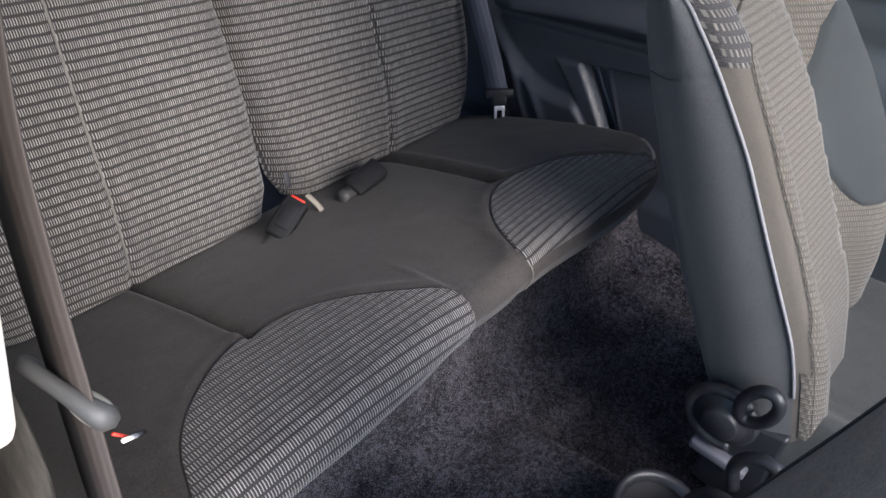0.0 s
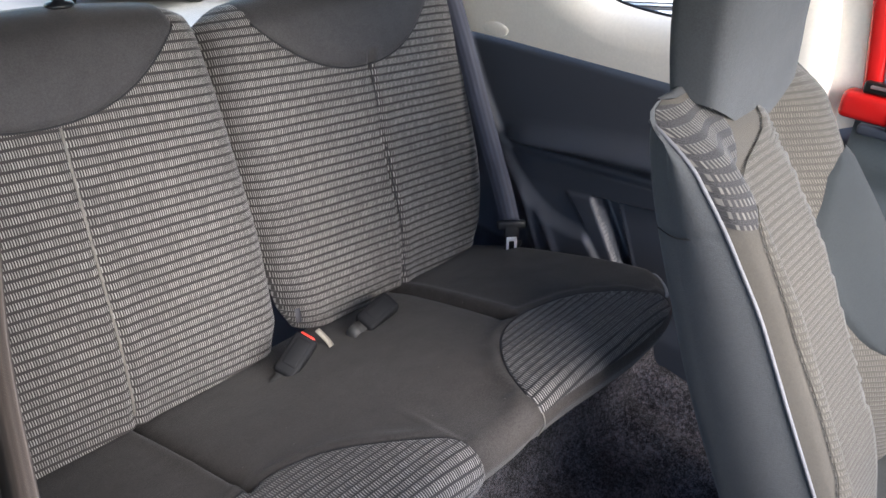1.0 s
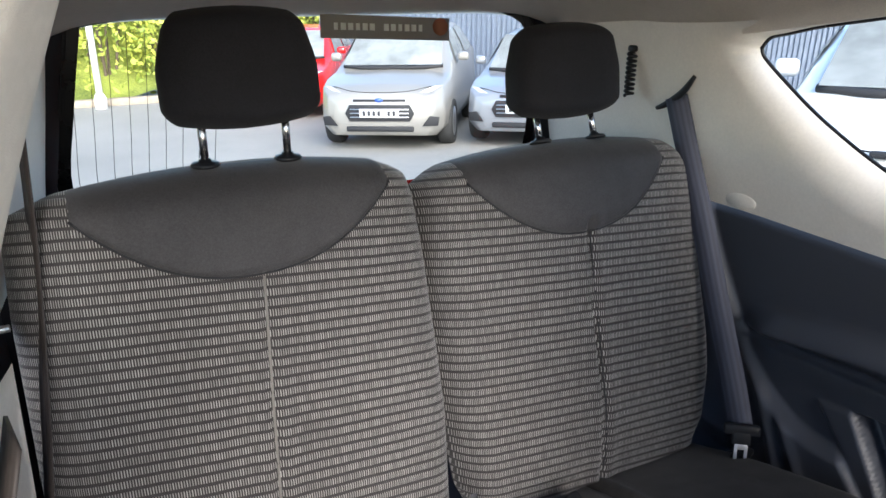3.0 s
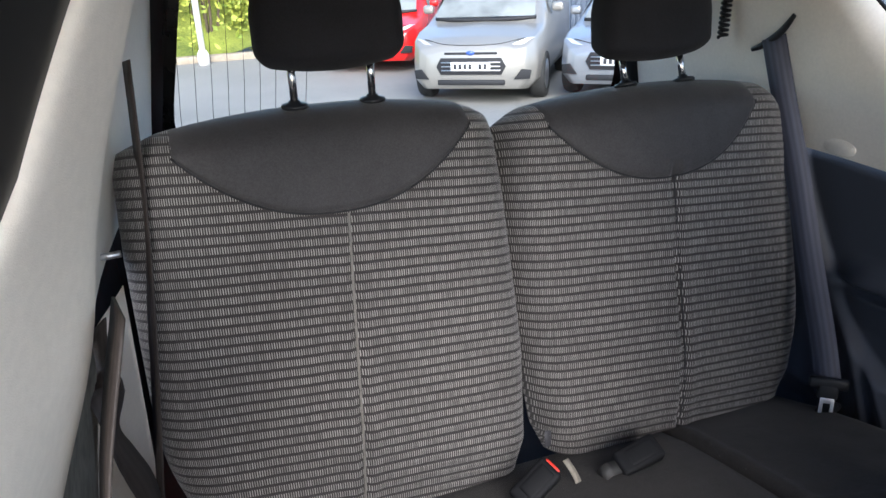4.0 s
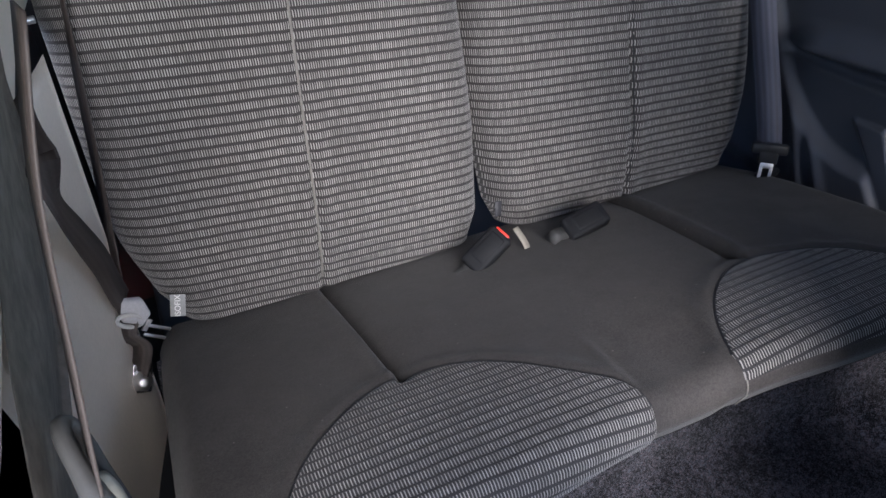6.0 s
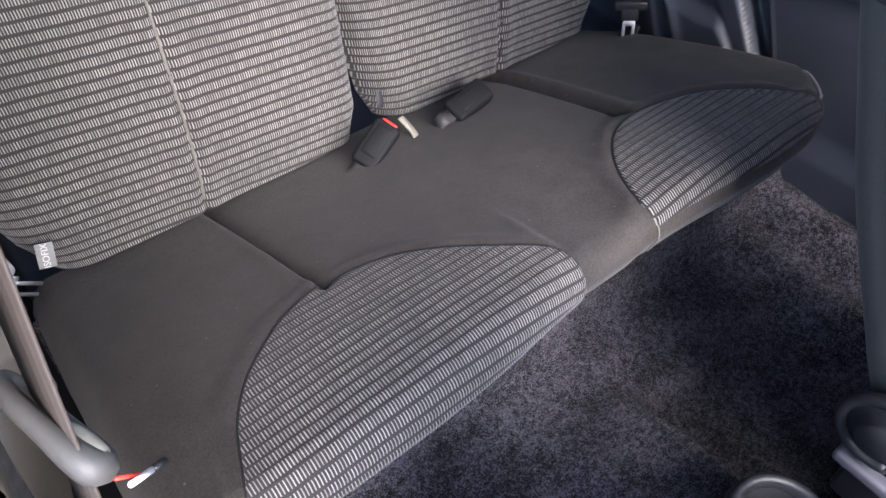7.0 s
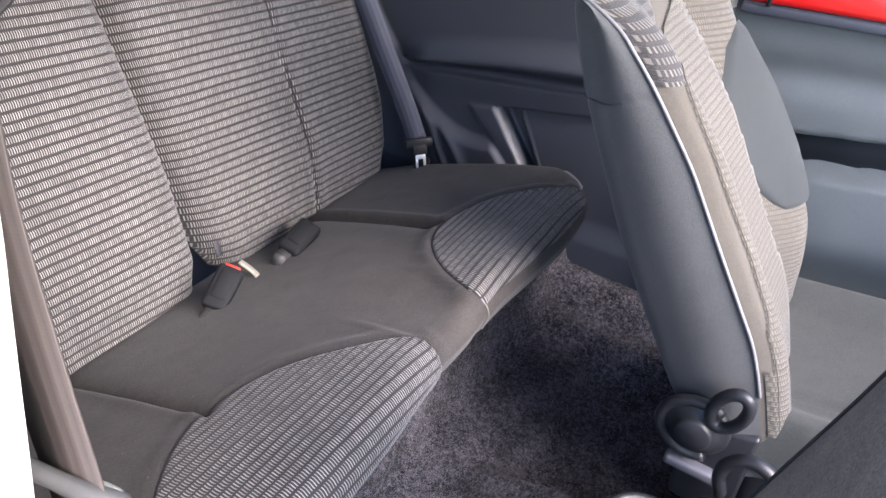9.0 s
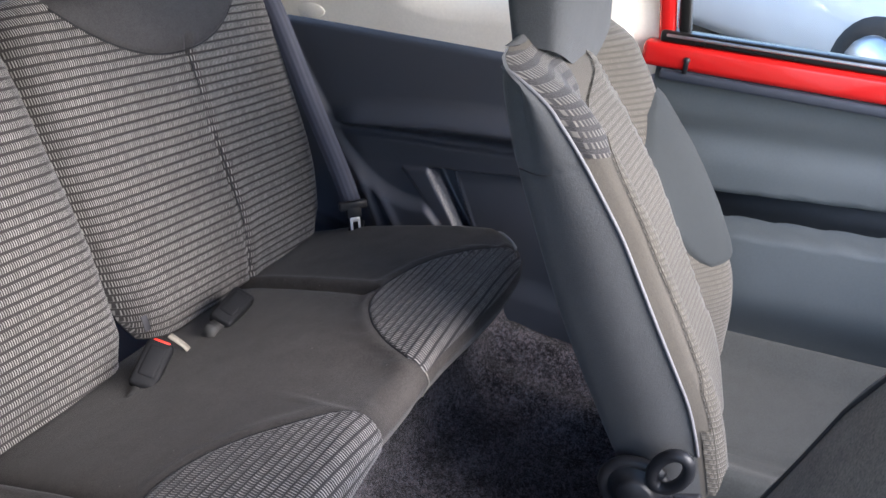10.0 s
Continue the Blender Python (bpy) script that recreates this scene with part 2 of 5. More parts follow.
def tube(points, radius, sides=8, closed=False, bm=None):
    bm = bm or bmesh.new()
    pts = [Vector(p) for p in points]
    n = len(pts)
    rings, ref = [], None
    for i, p in enumerate(pts):
        if closed:
            d = pts[(i + 1) % n] - pts[i - 1]
        else:
            d = pts[min(i + 1, n - 1)] - pts[max(i - 1, 0)]
        d.normalize()
        if ref is None:
            ref = d.orthogonal().normalized()
        ref = (ref - d * ref.dot(d)).normalized()
        side = d.cross(ref)
        r = radius[i] if isinstance(radius, (list, tuple)) else radius
        rings.append([bm.verts.new(p + r * (math.cos(2 * math.pi * k / sides) * ref + math.sin(2 * math.pi * k / sides) * side)) for k in range(sides)])
    for i in range(n if closed else n - 1):
        a, b = rings[i], rings[(i + 1) % n]
        for k in range(sides):
            bm.faces.new((a[k], a[(k + 1) % sides], b[(k + 1) % sides], b[k]))
    if not closed:
        bm.faces.new(rings[0][::-1])
        bm.faces.new(rings[-1])
    return bm


def strip(points, width, across, thick=0.0014):
    """A flat band along the points; across: one direction, or one for each point."""
    pts = [Vector(p) for p in points]
    bm = bmesh.new()
    layer = bm.loops.layers.uv.new("uv")
    rings, run = [], 0.0
    for i, p in enumerate(pts):
        d = (pts[min(i + 1, len(pts) - 1)] - pts[max(i - 1, 0)]).normalized()
        a = Vector(across[i] if isinstance(across, list) else across)
        a = (a - d * a.dot(d)).normalized()
        nrm = d.cross(a)
        run += (p - pts[i - 1]).length if i else 0
        w = width / 2
        ring = [bm.verts.new(p + a * x + nrm * y) for x, y in ((-w, -thick / 2), (w, -thick / 2), (w, thick / 2), (-w, thick / 2))]
        rings.append((ring, run))
    us = (0, width, width, 0, 0)
    for (a, ra), (b, rb) in zip(rings, rings[1:]):
        for k in range(4):
            q = (k + 1) % 4
            f = bm.faces.new((a[k], a[q], b[q], b[k]))
            for lp, st in zip(f.loops, ((us[k], ra), (us[q], ra), (us[q], rb), (us[k], rb))):
                lp[layer].uv = st
    bm.faces.new(rings[0][0][::-1])
    bm.faces.new(rings[-1][0])
    return bm


def rbox(sx, sy, sz, bevel=0.004, seg=3, m=None, bm=None):
    """A box with rounded edges, centred at m."""
    b = bmesh.new()
    bmesh.ops.create_cube(b, size=1.0)
    bmesh.ops.scale(b, vec=(sx, sy, sz), verts=b.verts)
    bmesh.ops.bevel(b, geom=b.edges[:], offset=min(bevel, 0.49 * min(sx, sy, sz)), segments=seg, profile=0.5, affect="EDGES")
    if m:
        b.transform(m)
    return joined(b, bm)


def joined(b, bm):
    if bm is None:
        return b
    me = bpy.data.meshes.new("temp")
    b.to_mesh(me)
    b.free()
    bm.from_mesh(me)
    bpy.data.meshes.remove(me)
    return bm


def prism(outline, direction, bevel=0.0, seg=2, bm=None):
    """A solid from an outline of points pushed along a direction."""
    b = bmesh.new()
    d = Vector(direction)
    a = [b.verts.new(p) for p in outline]
    f = b.faces.new(a)
    out = bmesh.ops.extrude_face_region(b, geom=[f])
    bmesh.ops.translate(b, vec=d, verts=[v for v in out["geom"] if isinstance(v, bmesh.types.BMVert)])
    bmesh.ops.recalc_face_normals(b, faces=b.faces[:])
    if bevel:
        bmesh.ops.bevel(b, geom=b.edges[:], offset=bevel, segments=seg, profile=0.5, affect="EDGES", clamp_overlap=True)
    return joined(b, bm)


def turned(profile, sides=24, m=None, bm=None):
    """A turned solid from (radius, height) pairs round the z axis."""
    b = bmesh.new()
    rings = [[b.verts.new((r * math.cos(2 * math.pi * k / sides), r * math.sin(2 * math.pi * k / sides), z)) for k in range(sides)] for r, z in profile]
    for a, c in zip(rings, rings[1:]):
        for k in range(sides):
            b.faces.new((a[k], a[(k + 1) % sides], c[(k + 1) % sides], c[k]))
    b.faces.new(rings[0][::-1])
    b.faces.new(rings[-1])
    if m:
        b.transform(m)
    return joined(b, bm)


def ease(a, b, x):
    t = min(1.0, max(0.0, (x - a) / (b - a)))
    return t * t * (3 - 2 * t)


def lerp(table, x):
    """Linear look-up in (x, y) pairs of rising x."""
    if x <= table[0][0]:
        return table[0][1]
    for (x0, y0), (x1, y1) in zip(table, table[1:]):
        if x <= x1:
            return y0 + (y1 - y0) * (x - x0) / (x1 - x0)
    return table[-1][1]


# ---- the car's shell ----
def even(table, z, e=0.03):
    return (lerp(table, z - e) + lerp(table, z) + lerp(table, z + e)) / 3


MID = 0.625


def roof_z(x, y):
    side = lerp([(-1.6, 1.40), (-0.8, 1.425), (-0.224, 1.344), (0.05, 1.295), (0.337, 1.25), (0.62, 1.2)], y)
    return side + 0.10 * (1 - min(1.0, abs((x - MID) / 0.56)) ** 9)


def floor_z(x, y):
    z = 0.285
    z += 0.20 * ease(-0.375, -0.315, y + 0.03 * ease(0.9, 1.1, x)) + 0.012 * ease(-0.50, -0.38, y)
    z += 0.05 * ease(0.50, 0.58, x) * ease(0.735, 0.700, x + 0.06 * (y + 0.6)) * ease(-0.42, -0.62, y)
    z -= 0.045 * ease(0.69, 0.735, x + 0.06 * (y + 0.6)) * ease(-0.505, -0.55, y) * ease(1.10, 1.06, x)
    # carpeted sill: a rounded step, then up to the side panel
    sill = 0.035 * ease(1.075, 1.115, x) + 0.060 * ease(1.15, 1.195, x)
    z += sill * ease(-0.30, -0.42, y)
    z += 0.03 * ease(0.10, 0.03, x) * ease(-0.40, -0.50, y)
    calm = ease(1.19, 1.10, x)
    z += calm * (0.004 * noise.noise((x * 9, y * 9, 0.3)) + 0.002 * noise.noise((x * 30, y * 30, 1.0)))
    return z


bm = grid(lambda x, y: ((x, y, floor_z(x, y)), (x, y)), span(0.045, 1.28, 120), span(-1.75, 0.02, 150))
tagged(part("floor", bm, M_CARPET), "dark speckled carpet over the rear footwell", "carpet", kind="structure")
bm = rbox(1.16, 0.90, 0.04, 0.01, 2, pose(MID + 0.01, 0.45, 0.42))
tagged(part("floor_rear", bm, M_DARK), "dark carpeted boot floor behind the seats", "carpet", kind="structure")
bm = rbox(0.10, 2.1, 0.02, 0.004, 1, pose(-0.002, -0.65, 0.30))
tagged(part("floor_edge", bm, M_DARK), "black trim strip along the floor edge", "floor", kind="structure")
bm = rbox(1.5, 2.6, 0.03, 0.005, 1, pose(MID, -0.55, 0.2))
tagged(part("floor_pan", bm, M_DARK), "black underside of the car floor", "floor", kind="structure")

bm = grid(lambda x, y: ((x, y, roof_z(x, y)), (x, y)), span(0.065, 1.185, 30), span(-1.15, 0.63, 40), flip=True)
bmesh.ops.solidify(bm, geom=bm.faces[:], thickness=-0.02)
tagged(part("ceiling", bm, M_LINER), "cream cloth headlining under the roof", "headliner", kind="structure")
bm = grid(lambda x, y: ((x, y, roof_z(x, y) + 0.050), (x, y)), span(0.03, 1.22, 24), span(-1.2, 0.6, 30))
bmesh.ops.solidify(bm, geom=bm.faces[:], thickness=0.004)
tagged(part("roof_skin", bm, M_RED), "glossy red painted steel roof", "roof", kind="structure")


# hidden sheet added to shield the headlining from light off the red skin
bm = grid(lambda x, y: ((x, y, roof_z(x, y) + 0.034), (x, y)), span(0.015, 1.235, 24), span(-1.22, 0.62, 30))
bmesh.ops.solidify(bm, geom=bm.faces[:], thickness=0.004)
tagged(part("roof_light_shield", bm, M_DARK), "unseen dark sheet added under the roof skin to block light", "roof", kind="structure")


def ring_sheet(rings, flip=False):
    """A closed band through several rings with equal numbers of points."""
    n = len(rings[0])
    return grid(lambda i, j: (rings[int(j)][int(i) % n], (rings[int(j)][int(i) % n][1], rings[int(j)][int(i) % n][2])), list(range(n)), list(range(len(rings))), loop=True, flip=flip)


# quarter window outline (y, z), rear top corner first, down and forward, then back along the top
QUARTER = [(0.108, 1.262), (0.100, 1.243), (0.055, 1.205), (-0.005, 1.162), (-0.065, 1.127), (-0.11, 1.104), (-0.15, 1.087), (-0.19, 1.0795), (-0.26, 1.076), (-0.33, 1.078), (-0.40, 1.09),
           (-0.43, 1.16), (-0.42, 1.27), (-0.40, 1.345), (-0.33, 1.352), (-0.19, 1.340), (-0.105, 1.323), (-0.006, 1.305), (0.06, 1.289), (0.09, 1.281)]


def side_x(y, z, far=True):
    """Inner face of the cabin's side, leaning inward towards the roof."""
    x = 1.228 - 0.20 * max(0.0, z - 0.97) ** 1.15 - 0.16 * max(0.0, y - 0.05) ** 1.5
    return x if far else 2 * MID - x


def quarter_trim(far):
    pts = [Vector((0, y, z)) for y, z in QUARTER]
    fine = smooth_line([tuple(p) for p in pts] + [tuple(pts[0])], 4)[:-1]
    cen = sum(fine, Vector()) / len(fine)
    sgn = 1 if far else -1

    def at(y, z, out=0.0):
        return (side_x(y, z, far) + sgn * out, y, z)
    glass = [at(p.y, p.z, 0.050) for p in fine]
    lip = [at(p.y, p.z, 0.044) for p in fine]
    inner, outer = [], []
    for p in fine:
        d = (p - cen)
        w = 0.034 + 0.03 * ease(-0.5, 0.3, -d.z / (abs(d.y) + abs(d.z) + 1e-6))
        q = p + d.normalized() * w
        inner.append(at(q.y, q.z, 0.0))
        dn = d.normalized()
        k = 9.0
        for lim, c, o in ((0.64, dn.y, cen.y), (-0.62 if far else -0.455, dn.y, cen.y), (0.972, dn.z, cen.z)):
            if abs(c) > 1e-6 and (lim - o) / c > 0:
                k = min(k, (lim - o) / c)
        if dn.z > 0:
            t = 0.0
            while t < k:
                r = cen + dn * t
                if r.z > roof_z(1.16, r.y) + 0.03:
                    break
                t += 0.004
            k = t
        q2 = cen + dn * max(k, d.length + w + 0.004)
        outer.append(at(q2.y, q2.z))
    near_in = [tuple(Vector(a).lerp(Vector(b), 0.18)) for a, b in zip(inner, outer)]
    mid_ring = [tuple(Vector(a).lerp(Vector(b), 0.55)) for a, b in zip(inner, outer)]
    rings = [glass, lip, [tuple(Vector(a).lerp(Vector(b), 0.5) + Vector((-sgn * 0.008, 0, 0))) for a, b in zip(lip, inner)], inner, near_in]
    rings += [[at(p[1], p[2]) for p in mid_ring], outer]
    bm = ring_sheet(rings, flip=not far)
    bmesh.ops.recalc_face_normals(bm, faces=bm.faces[:])
    return bm, glass


bm, glass_far = quarter_trim(True)
tagged(part("wall_east", bm, M_CREAM), "cream plastic rear pillar trim around the quarter window", "pillar trim", kind="structure")
bm, glass_near = quarter_trim(False)
tagged(part("wall_west", bm, M_CREAM), "cream plastic rear pillar trim behind the door opening", "pillar trim", kind="structure")


def pane(name, ring, label, push=0.003):
    thing = empty(name, label, "window", kind="structure")
    bm = bmesh.new()
    a = [bm.verts.new(p) for p in ring]
    bm.faces.new(a)
    bmesh.ops.triangulate(bm, faces=bm.faces[:])
    p = part("pane", bm, M_GLASS, thing, smooth=False)
    p.visible_shadow = False
    part("window_seal", tube(ring, 0.0045, 6, True), M_FRIT, thing, "thin black rubber seal")
    return thing


pane("window_1", glass_far, "clear fixed quarter window with a black rubber seal")
pane("window_2", glass_near, "clear fixed quarter window with a black rubber seal")


def panel_x(y, z):
    """Face of the moulded side panel beside the rear seat."""
    upper = 0.777 - 0.19 * y - 0.15 * y * y
    lower = 0.745 - 0.08 * y
    on = ease(0.07, -0.03, y)
    x = 1.234
    # swelling shoulder, its undercut and the thin lip below
    x -= 0.048 * ease(upper + 0.050, upper - 0.002, z) ** 1.6 * on
    x += 0.044 * ease(upper - 0.001, lower + 0.010, z) * on
    x -= 0.013 * ease(lower + 0.003, lower - 0.003, z) * on
    x += 0.006 * ease(lower - 0.005, lower - 0.06, z) * on
    # pocket with a slanting bar and a deep slot at its rear end
    top = 0.676 - 0.145 * y
    under = ease(top + 0.003, top - 0.006, z) * ease(0.44, 0.50, z)
    bar = -0.152 - 0.90 * (0.667 - z)
    slot = -0.192 - 0.62 * (0.698 - z)
    rim = -0.239 - 0.44 * (0.698 - z)
    x -= 0.007 * ease(bar + 0.008, bar - 0.006, y) * ease(slot - 0.004, slot + 0.004, y) * under
    x += 0.040 * ease(slot + 0.005, slot - 0.006, y) * ease(rim - 0.006, rim + 0.006, y) * under
    x += 0.018 * ease(rim + 0.004, rim - 0.010, y) * under
    # raised guide below the belt, with two slanting ribs
    curve = 0.6305 + 3.3 * (y + 0.150) ** 2
    guide = ease(curve + 0.003, curve - 0.030, z) * ease(bar - 0.004, bar + 0.014, y)
    guide *= ease(0.47, 0.53, z)
    x -= 0.020 * guide
    for y0, run in ((-0.012, 0.46), (-0.040, 0.60)):
        x -= 0.007 * math.exp(-((y - y0 + run * (0.69 - z)) / 0.013) ** 2) * guide
    x += 0.014 * ease(0.952, 0.980, z)
    return x


bm = grid(lambda y, z: ((panel_x(y, z), y, z), (y, z)), span(0.3, -0.62, 210), span(0.22, 0.985 - 0.004, 260))
top_row = grid(lambda y, k: ((panel_x(y, 0.981) + 0.028 * k, y, 0.981 + 0.006 * math.sin(math.pi * k)), (y, k * 0.03)), span(0.3, -0.62, 60), span(0.0, 1.0, 4))
joined(top_row, bm)
bmesh.ops.recalc_face_normals(bm, faces=bm.faces[:])
tagged(part("side_panel", bm, M_PANEL), "dark blue-grey moulded plastic panel with a ledge and pocket", "trim panel", kind="structure")
bm = grid(lambda y, z: ((-0.035 + 0.03 * ease(0.3, 0.7, y), y, z), (y, z)), span(0.75, -0.45, 24), span(0.30, 1.0, 20))
bmesh.ops.solidify(bm, geom=bm.faces[:], thickness=0.01)
tagged(part("side_panel", bm, M_DARK), "black plastic side panel by the door opening", "trim panel", kind="structure")
bm = grid(lambda y, z: ((0.030 + 0.20 * y - 0.04 * (0.90 - z) + 0.004 * math.sin(16 * y), y, z), (y, z)), span(0.07, -0.46, 30), span(0.24, 0.97, 26))
bmesh.ops.solidify(bm, geom=bm.faces[:], thickness=0.004)
tagged(part("side_panel_lower", bm, M_CREAM), "cream plastic lower side panel behind the belt", "trim panel", kind="structure")

bm = bmesh.new()
bmesh.ops.create_uvsphere(bm, u_segments=28, v_segments=16, radius=1.0)
bm.transform(pose(1.224, 0.100, 0.990) @ Matrix.Diagonal((0.005, 0.036, 0.016, 1)))
tagged(part("trim_cap", bm, M_CREAM), "small rounded cream cap on the rear pillar", "trim", kind="structure")
# tailgate surround and rear glass
REAR = [(0.17, 0.60, 1.30), (0.14, 0.62, 1.16), (0.115, 0.66, 1.0), (0.16, 0.70, 0.90), (0.625, 0.72, 0.88), (1.09, 0.70, 0.90), (1.135, 0.66, 1.0), (1.11, 0.62, 1.16), (1.075, 0.60, 1.285), (0.9, 0.60, 1.325), (0.625, 0.60, 1.34), (0.35, 0.60, 1.325)]
ring = [tuple(p) for p in smooth_line(list(REAR) + [REAR[0]], 5)[:-1]]
cen = sum((Vector(p) for p in ring), Vector()) / len(ring)
wide = []
for p in ring:
    d = Vector(p) - cen
    q = Vector(p) + Vector((d.x * 0.30, 0.0, d.z * 0.30))
    wide.append((q.x, p[1] - 0.04, max(q.z, 0.45) if d.z > 0 else 0.35))
thick = [tuple(Vector(a).lerp(Vector(b), 0.12) + Vector((0, -0.01, 0))) for a, b in zip(ring, wide)]
bm = ring_sheet([ring, thick, wide])
bmesh.ops.recalc_face_normals(bm, faces=bm.faces[:])
tagged(part("wall_north", bm, M_PLASTIC), "dark tailgate surround of the rear window", "tailgate", kind="structure")
bm = rbox(1.36, 0.02, 0.68, 0.006, 2, pose(MID, 0.755, 0.53))
tagged(part("tailgate_liner", bm, M_DARK), "black tailgate lining below the rear window", "tailgate", kind="structure")
rear_win = pane("window_3", ring, "clear rear window with fine heater wires")
inner = [tuple(Vector(p).lerp(cen, 0.045) + Vector((0, -0.004, 0))) for p in ring]
part("glass_border", ring_sheet([[(p[0], p[1] - 0.003, p[2]) for p in ring], inner]), M_FRIT, rear_win, "black printed glass border")
for i in range(9):
    x = 0.17 + 0.03 * i
    pts = smooth_line([(x, 0.618, 1.27 + 0.004 * i), (x - 0.012, 0.64, 1.12), (x - 0.02, 0.665, 1.0), (x, 0.70, 0.91)], 5)
    part("heater_wire", tube([p + Vector((0, -0.012, 0)) for p in pts], 0.0007, 4), M_FRIT, rear_win)
bm = rbox(0.275, 0.002, 0.044, 0.0008, 1, pose(0.735, 0.585, 1.278, -6, 3, 0))
sticker = part("window_sticker", bm, M_FILM, rear_win, "black dealer strip with pale lettering seen from behind")
for k in range(13):
    if k != 6:
        part("print_bar", rbox(0.0105 if k % 3 else 0.008, 0.001, 0.013, 0.0003, 1, pose(0.628 + 0.0148 * k, 0.5825, 1.284 - 0.0007 * k, -6, 3, 0)), M_PRINT, sticker)
for x0, wdt in ((0.650, 0.075), (0.745, 0.09)):
    part("print_bar", rbox(wdt, 0.001, 0.0035, 0.0003, 1, pose(x0 + 0.012, 0.5845, 1.268, -6, 3, 0)), M_PRINT, sticker)
part("print_disc", turned([(0.017, -0.001), (0.017, 0.001)], 20, pose(0.850, 0.5815, 1.277, 84, 0, 0)), thin_print("brown_print", (0.45, 0.2, 0.12)), sticker)

# front of the cabin, closed behind the camera
bm = rbox(1.28, 0.4, 0.62, 0.05, 4, pose(MID, -1.75, 0.62))
tagged(part("dashboard", bm, M_PLASTIC), "dark plastic dashboard across the front", "dashboard", kind="structure")
for x in (1.2, 0.06):
    bm = tube(smooth_line([(x, -1.85, 0.93), (x + (0.02 if x < 0.6 else -0.02), -1.5, 1.2), (x + (0.05 if x < 0.6 else -0.05), -1.15, 1.4)], 5), 0.035, 10)
    tagged(part("windscreen_pillar", bm, M_CREAM), "cream windscreen pillar trim", "pillar", kind="structure")

# far front door
door = empty("door_1", "closed red front door with slate plastic lining and bare red window frame", "car door", kind="structure")


def door_x(y, z):
    x = 1.215 - 0.02 * ease(0.84, 0.60, z)
    edge = 0.803 - 0.11 * (y + 0.772)
    low = 0.738 - 0.11 * (y + 0.797)
    x += 0.035 * ease(edge + 0.003, edge - 0.012, z) * ease(low - 0.002, low + 0.012, z) * ease(-0.655, -0.70, y)
    x -= 0.016 * ease(low + 0.012, low, z) * ease(low - 0.2, low - 0.1, z)
    x += 0.012 * math.exp(-((z - 0.90 + 0.06 * (y + 0.8)) / 0.03) ** 2)
    return x


bm = grid(lambda y, z: ((door_x(y, z), y, z), (y, z)), span(-0.615, -1.7, 110), span(0.22, 1.0, 96))
# added dark strip: paints the shade that lies in the recess
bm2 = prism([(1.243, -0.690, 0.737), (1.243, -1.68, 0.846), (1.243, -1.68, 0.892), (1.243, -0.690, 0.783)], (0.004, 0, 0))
part("recess_shade", bm2, M_RECESS_SHADE, door, "dark strip standing for the shade inside the long recess")
part("door_lining", bm, M_DOORCARD, door, "slate grey moulded plastic lining with a long recess")
bm = rbox(0.045, 1.2, 0.042, 0.010, 3, pose(1.215, -1.19, 1.023))
rbox(0.03, 0.028, 0.40, 0.009, 3, pose(1.195, -0.602, 1.2, -8, -10, 0), bm)
part("door_frame", bm, M_RED, door, "glossy red painted steel frame")
bm = rbox(0.03, 1.17, 0.018, 0.004, 2, pose(1.21, -1.20, 1.053))
rbox(0.02, 0.018, 0.36, 0.004, 2, pose(1.186, -0.626, 1.23, -8, -10, 0), bm)
part("window_seal", bm, M_FRIT, door, "black rubber window seal")
# steel strip added in place of a bright reflection on the sill
part("sill_glint", rbox(0.004, 1.15, 0.005, 0.0015, 2, pose(1.1945, -1.20, 1.0555)), M_STEEL, door, "thin bright strip standing for a reflection along the window seal")
part("lining_rail", rbox(0.016, 1.05, 0.016, 0.004, 2, pose(1.200, -1.15, 0.992)), M_PANEL, door, "lighter grey top rail of the lining")
part("lock_pin", turned([(0.004, 0), (0.004, 0.018), (0.0055, 0.022), (0.003, 0.026)], 12, pose(1.192, -0.665, 1.0)), M_PLASTIC, door)
bm = bmesh.new()
bm.faces.new([bm.verts.new(p) for p in ((1.214, -0.62, 1.05), (1.214, -1.7, 1.05), (1.15, -1.2, 1.42), (1.15, -0.69, 1.40))])
dp = part("pane", bm, M_GLASS, door, smooth=False)
dp.visible_shadow = False
# far door pillar
bm = tube(smooth_line([(1.225, -0.53, 0.95), (1.20, -0.52, 1.1), (1.165, -0.49, 1.25), (1.12, -0.46, 1.40)], 6), 0.045, 12)
bm.transform(Matrix.Translation((1.2, 0, 0)) @ Matrix.Diagonal((0.5, 1, 1, 1)) @ Matrix.Translation((-1.2, 0, 0)))
tagged(part("door_pillar", bm, M_CREAM), "cream plastic centre pillar trim", "pillar trim", kind="structure")

# near door pillar: its slanting inner face leans inward to the roof
FRONT_X = [(0.30, -0.13), (0.75, -0.040), (0.90, -0.004), (1.0, 0.016), (1.044, 0.026), (1.072, 0.032), (1.155, 0.049), (1.204, 0.061), (1.255, 0.073), (1.43, 0.115)]
REAR_X = [(0.30, -0.11), (0.75, -0.045), (0.90, -0.010), (1.0, 0.022), (1.05, 0.040), (1.108, 0.060), (1.15, 0.077), (1.20, 0.099), (1.226, 0.107), (1.281, 0.122), (1.34, 0.144), (1.43, 0.18)]
FRONT_Y = [(0.30, -0.60), (1.22, -0.60), (1.25, -0.59), (1.285, -0.548), (1.311, -0.537), (1.345, -0.522), (1.43, -0.495)]


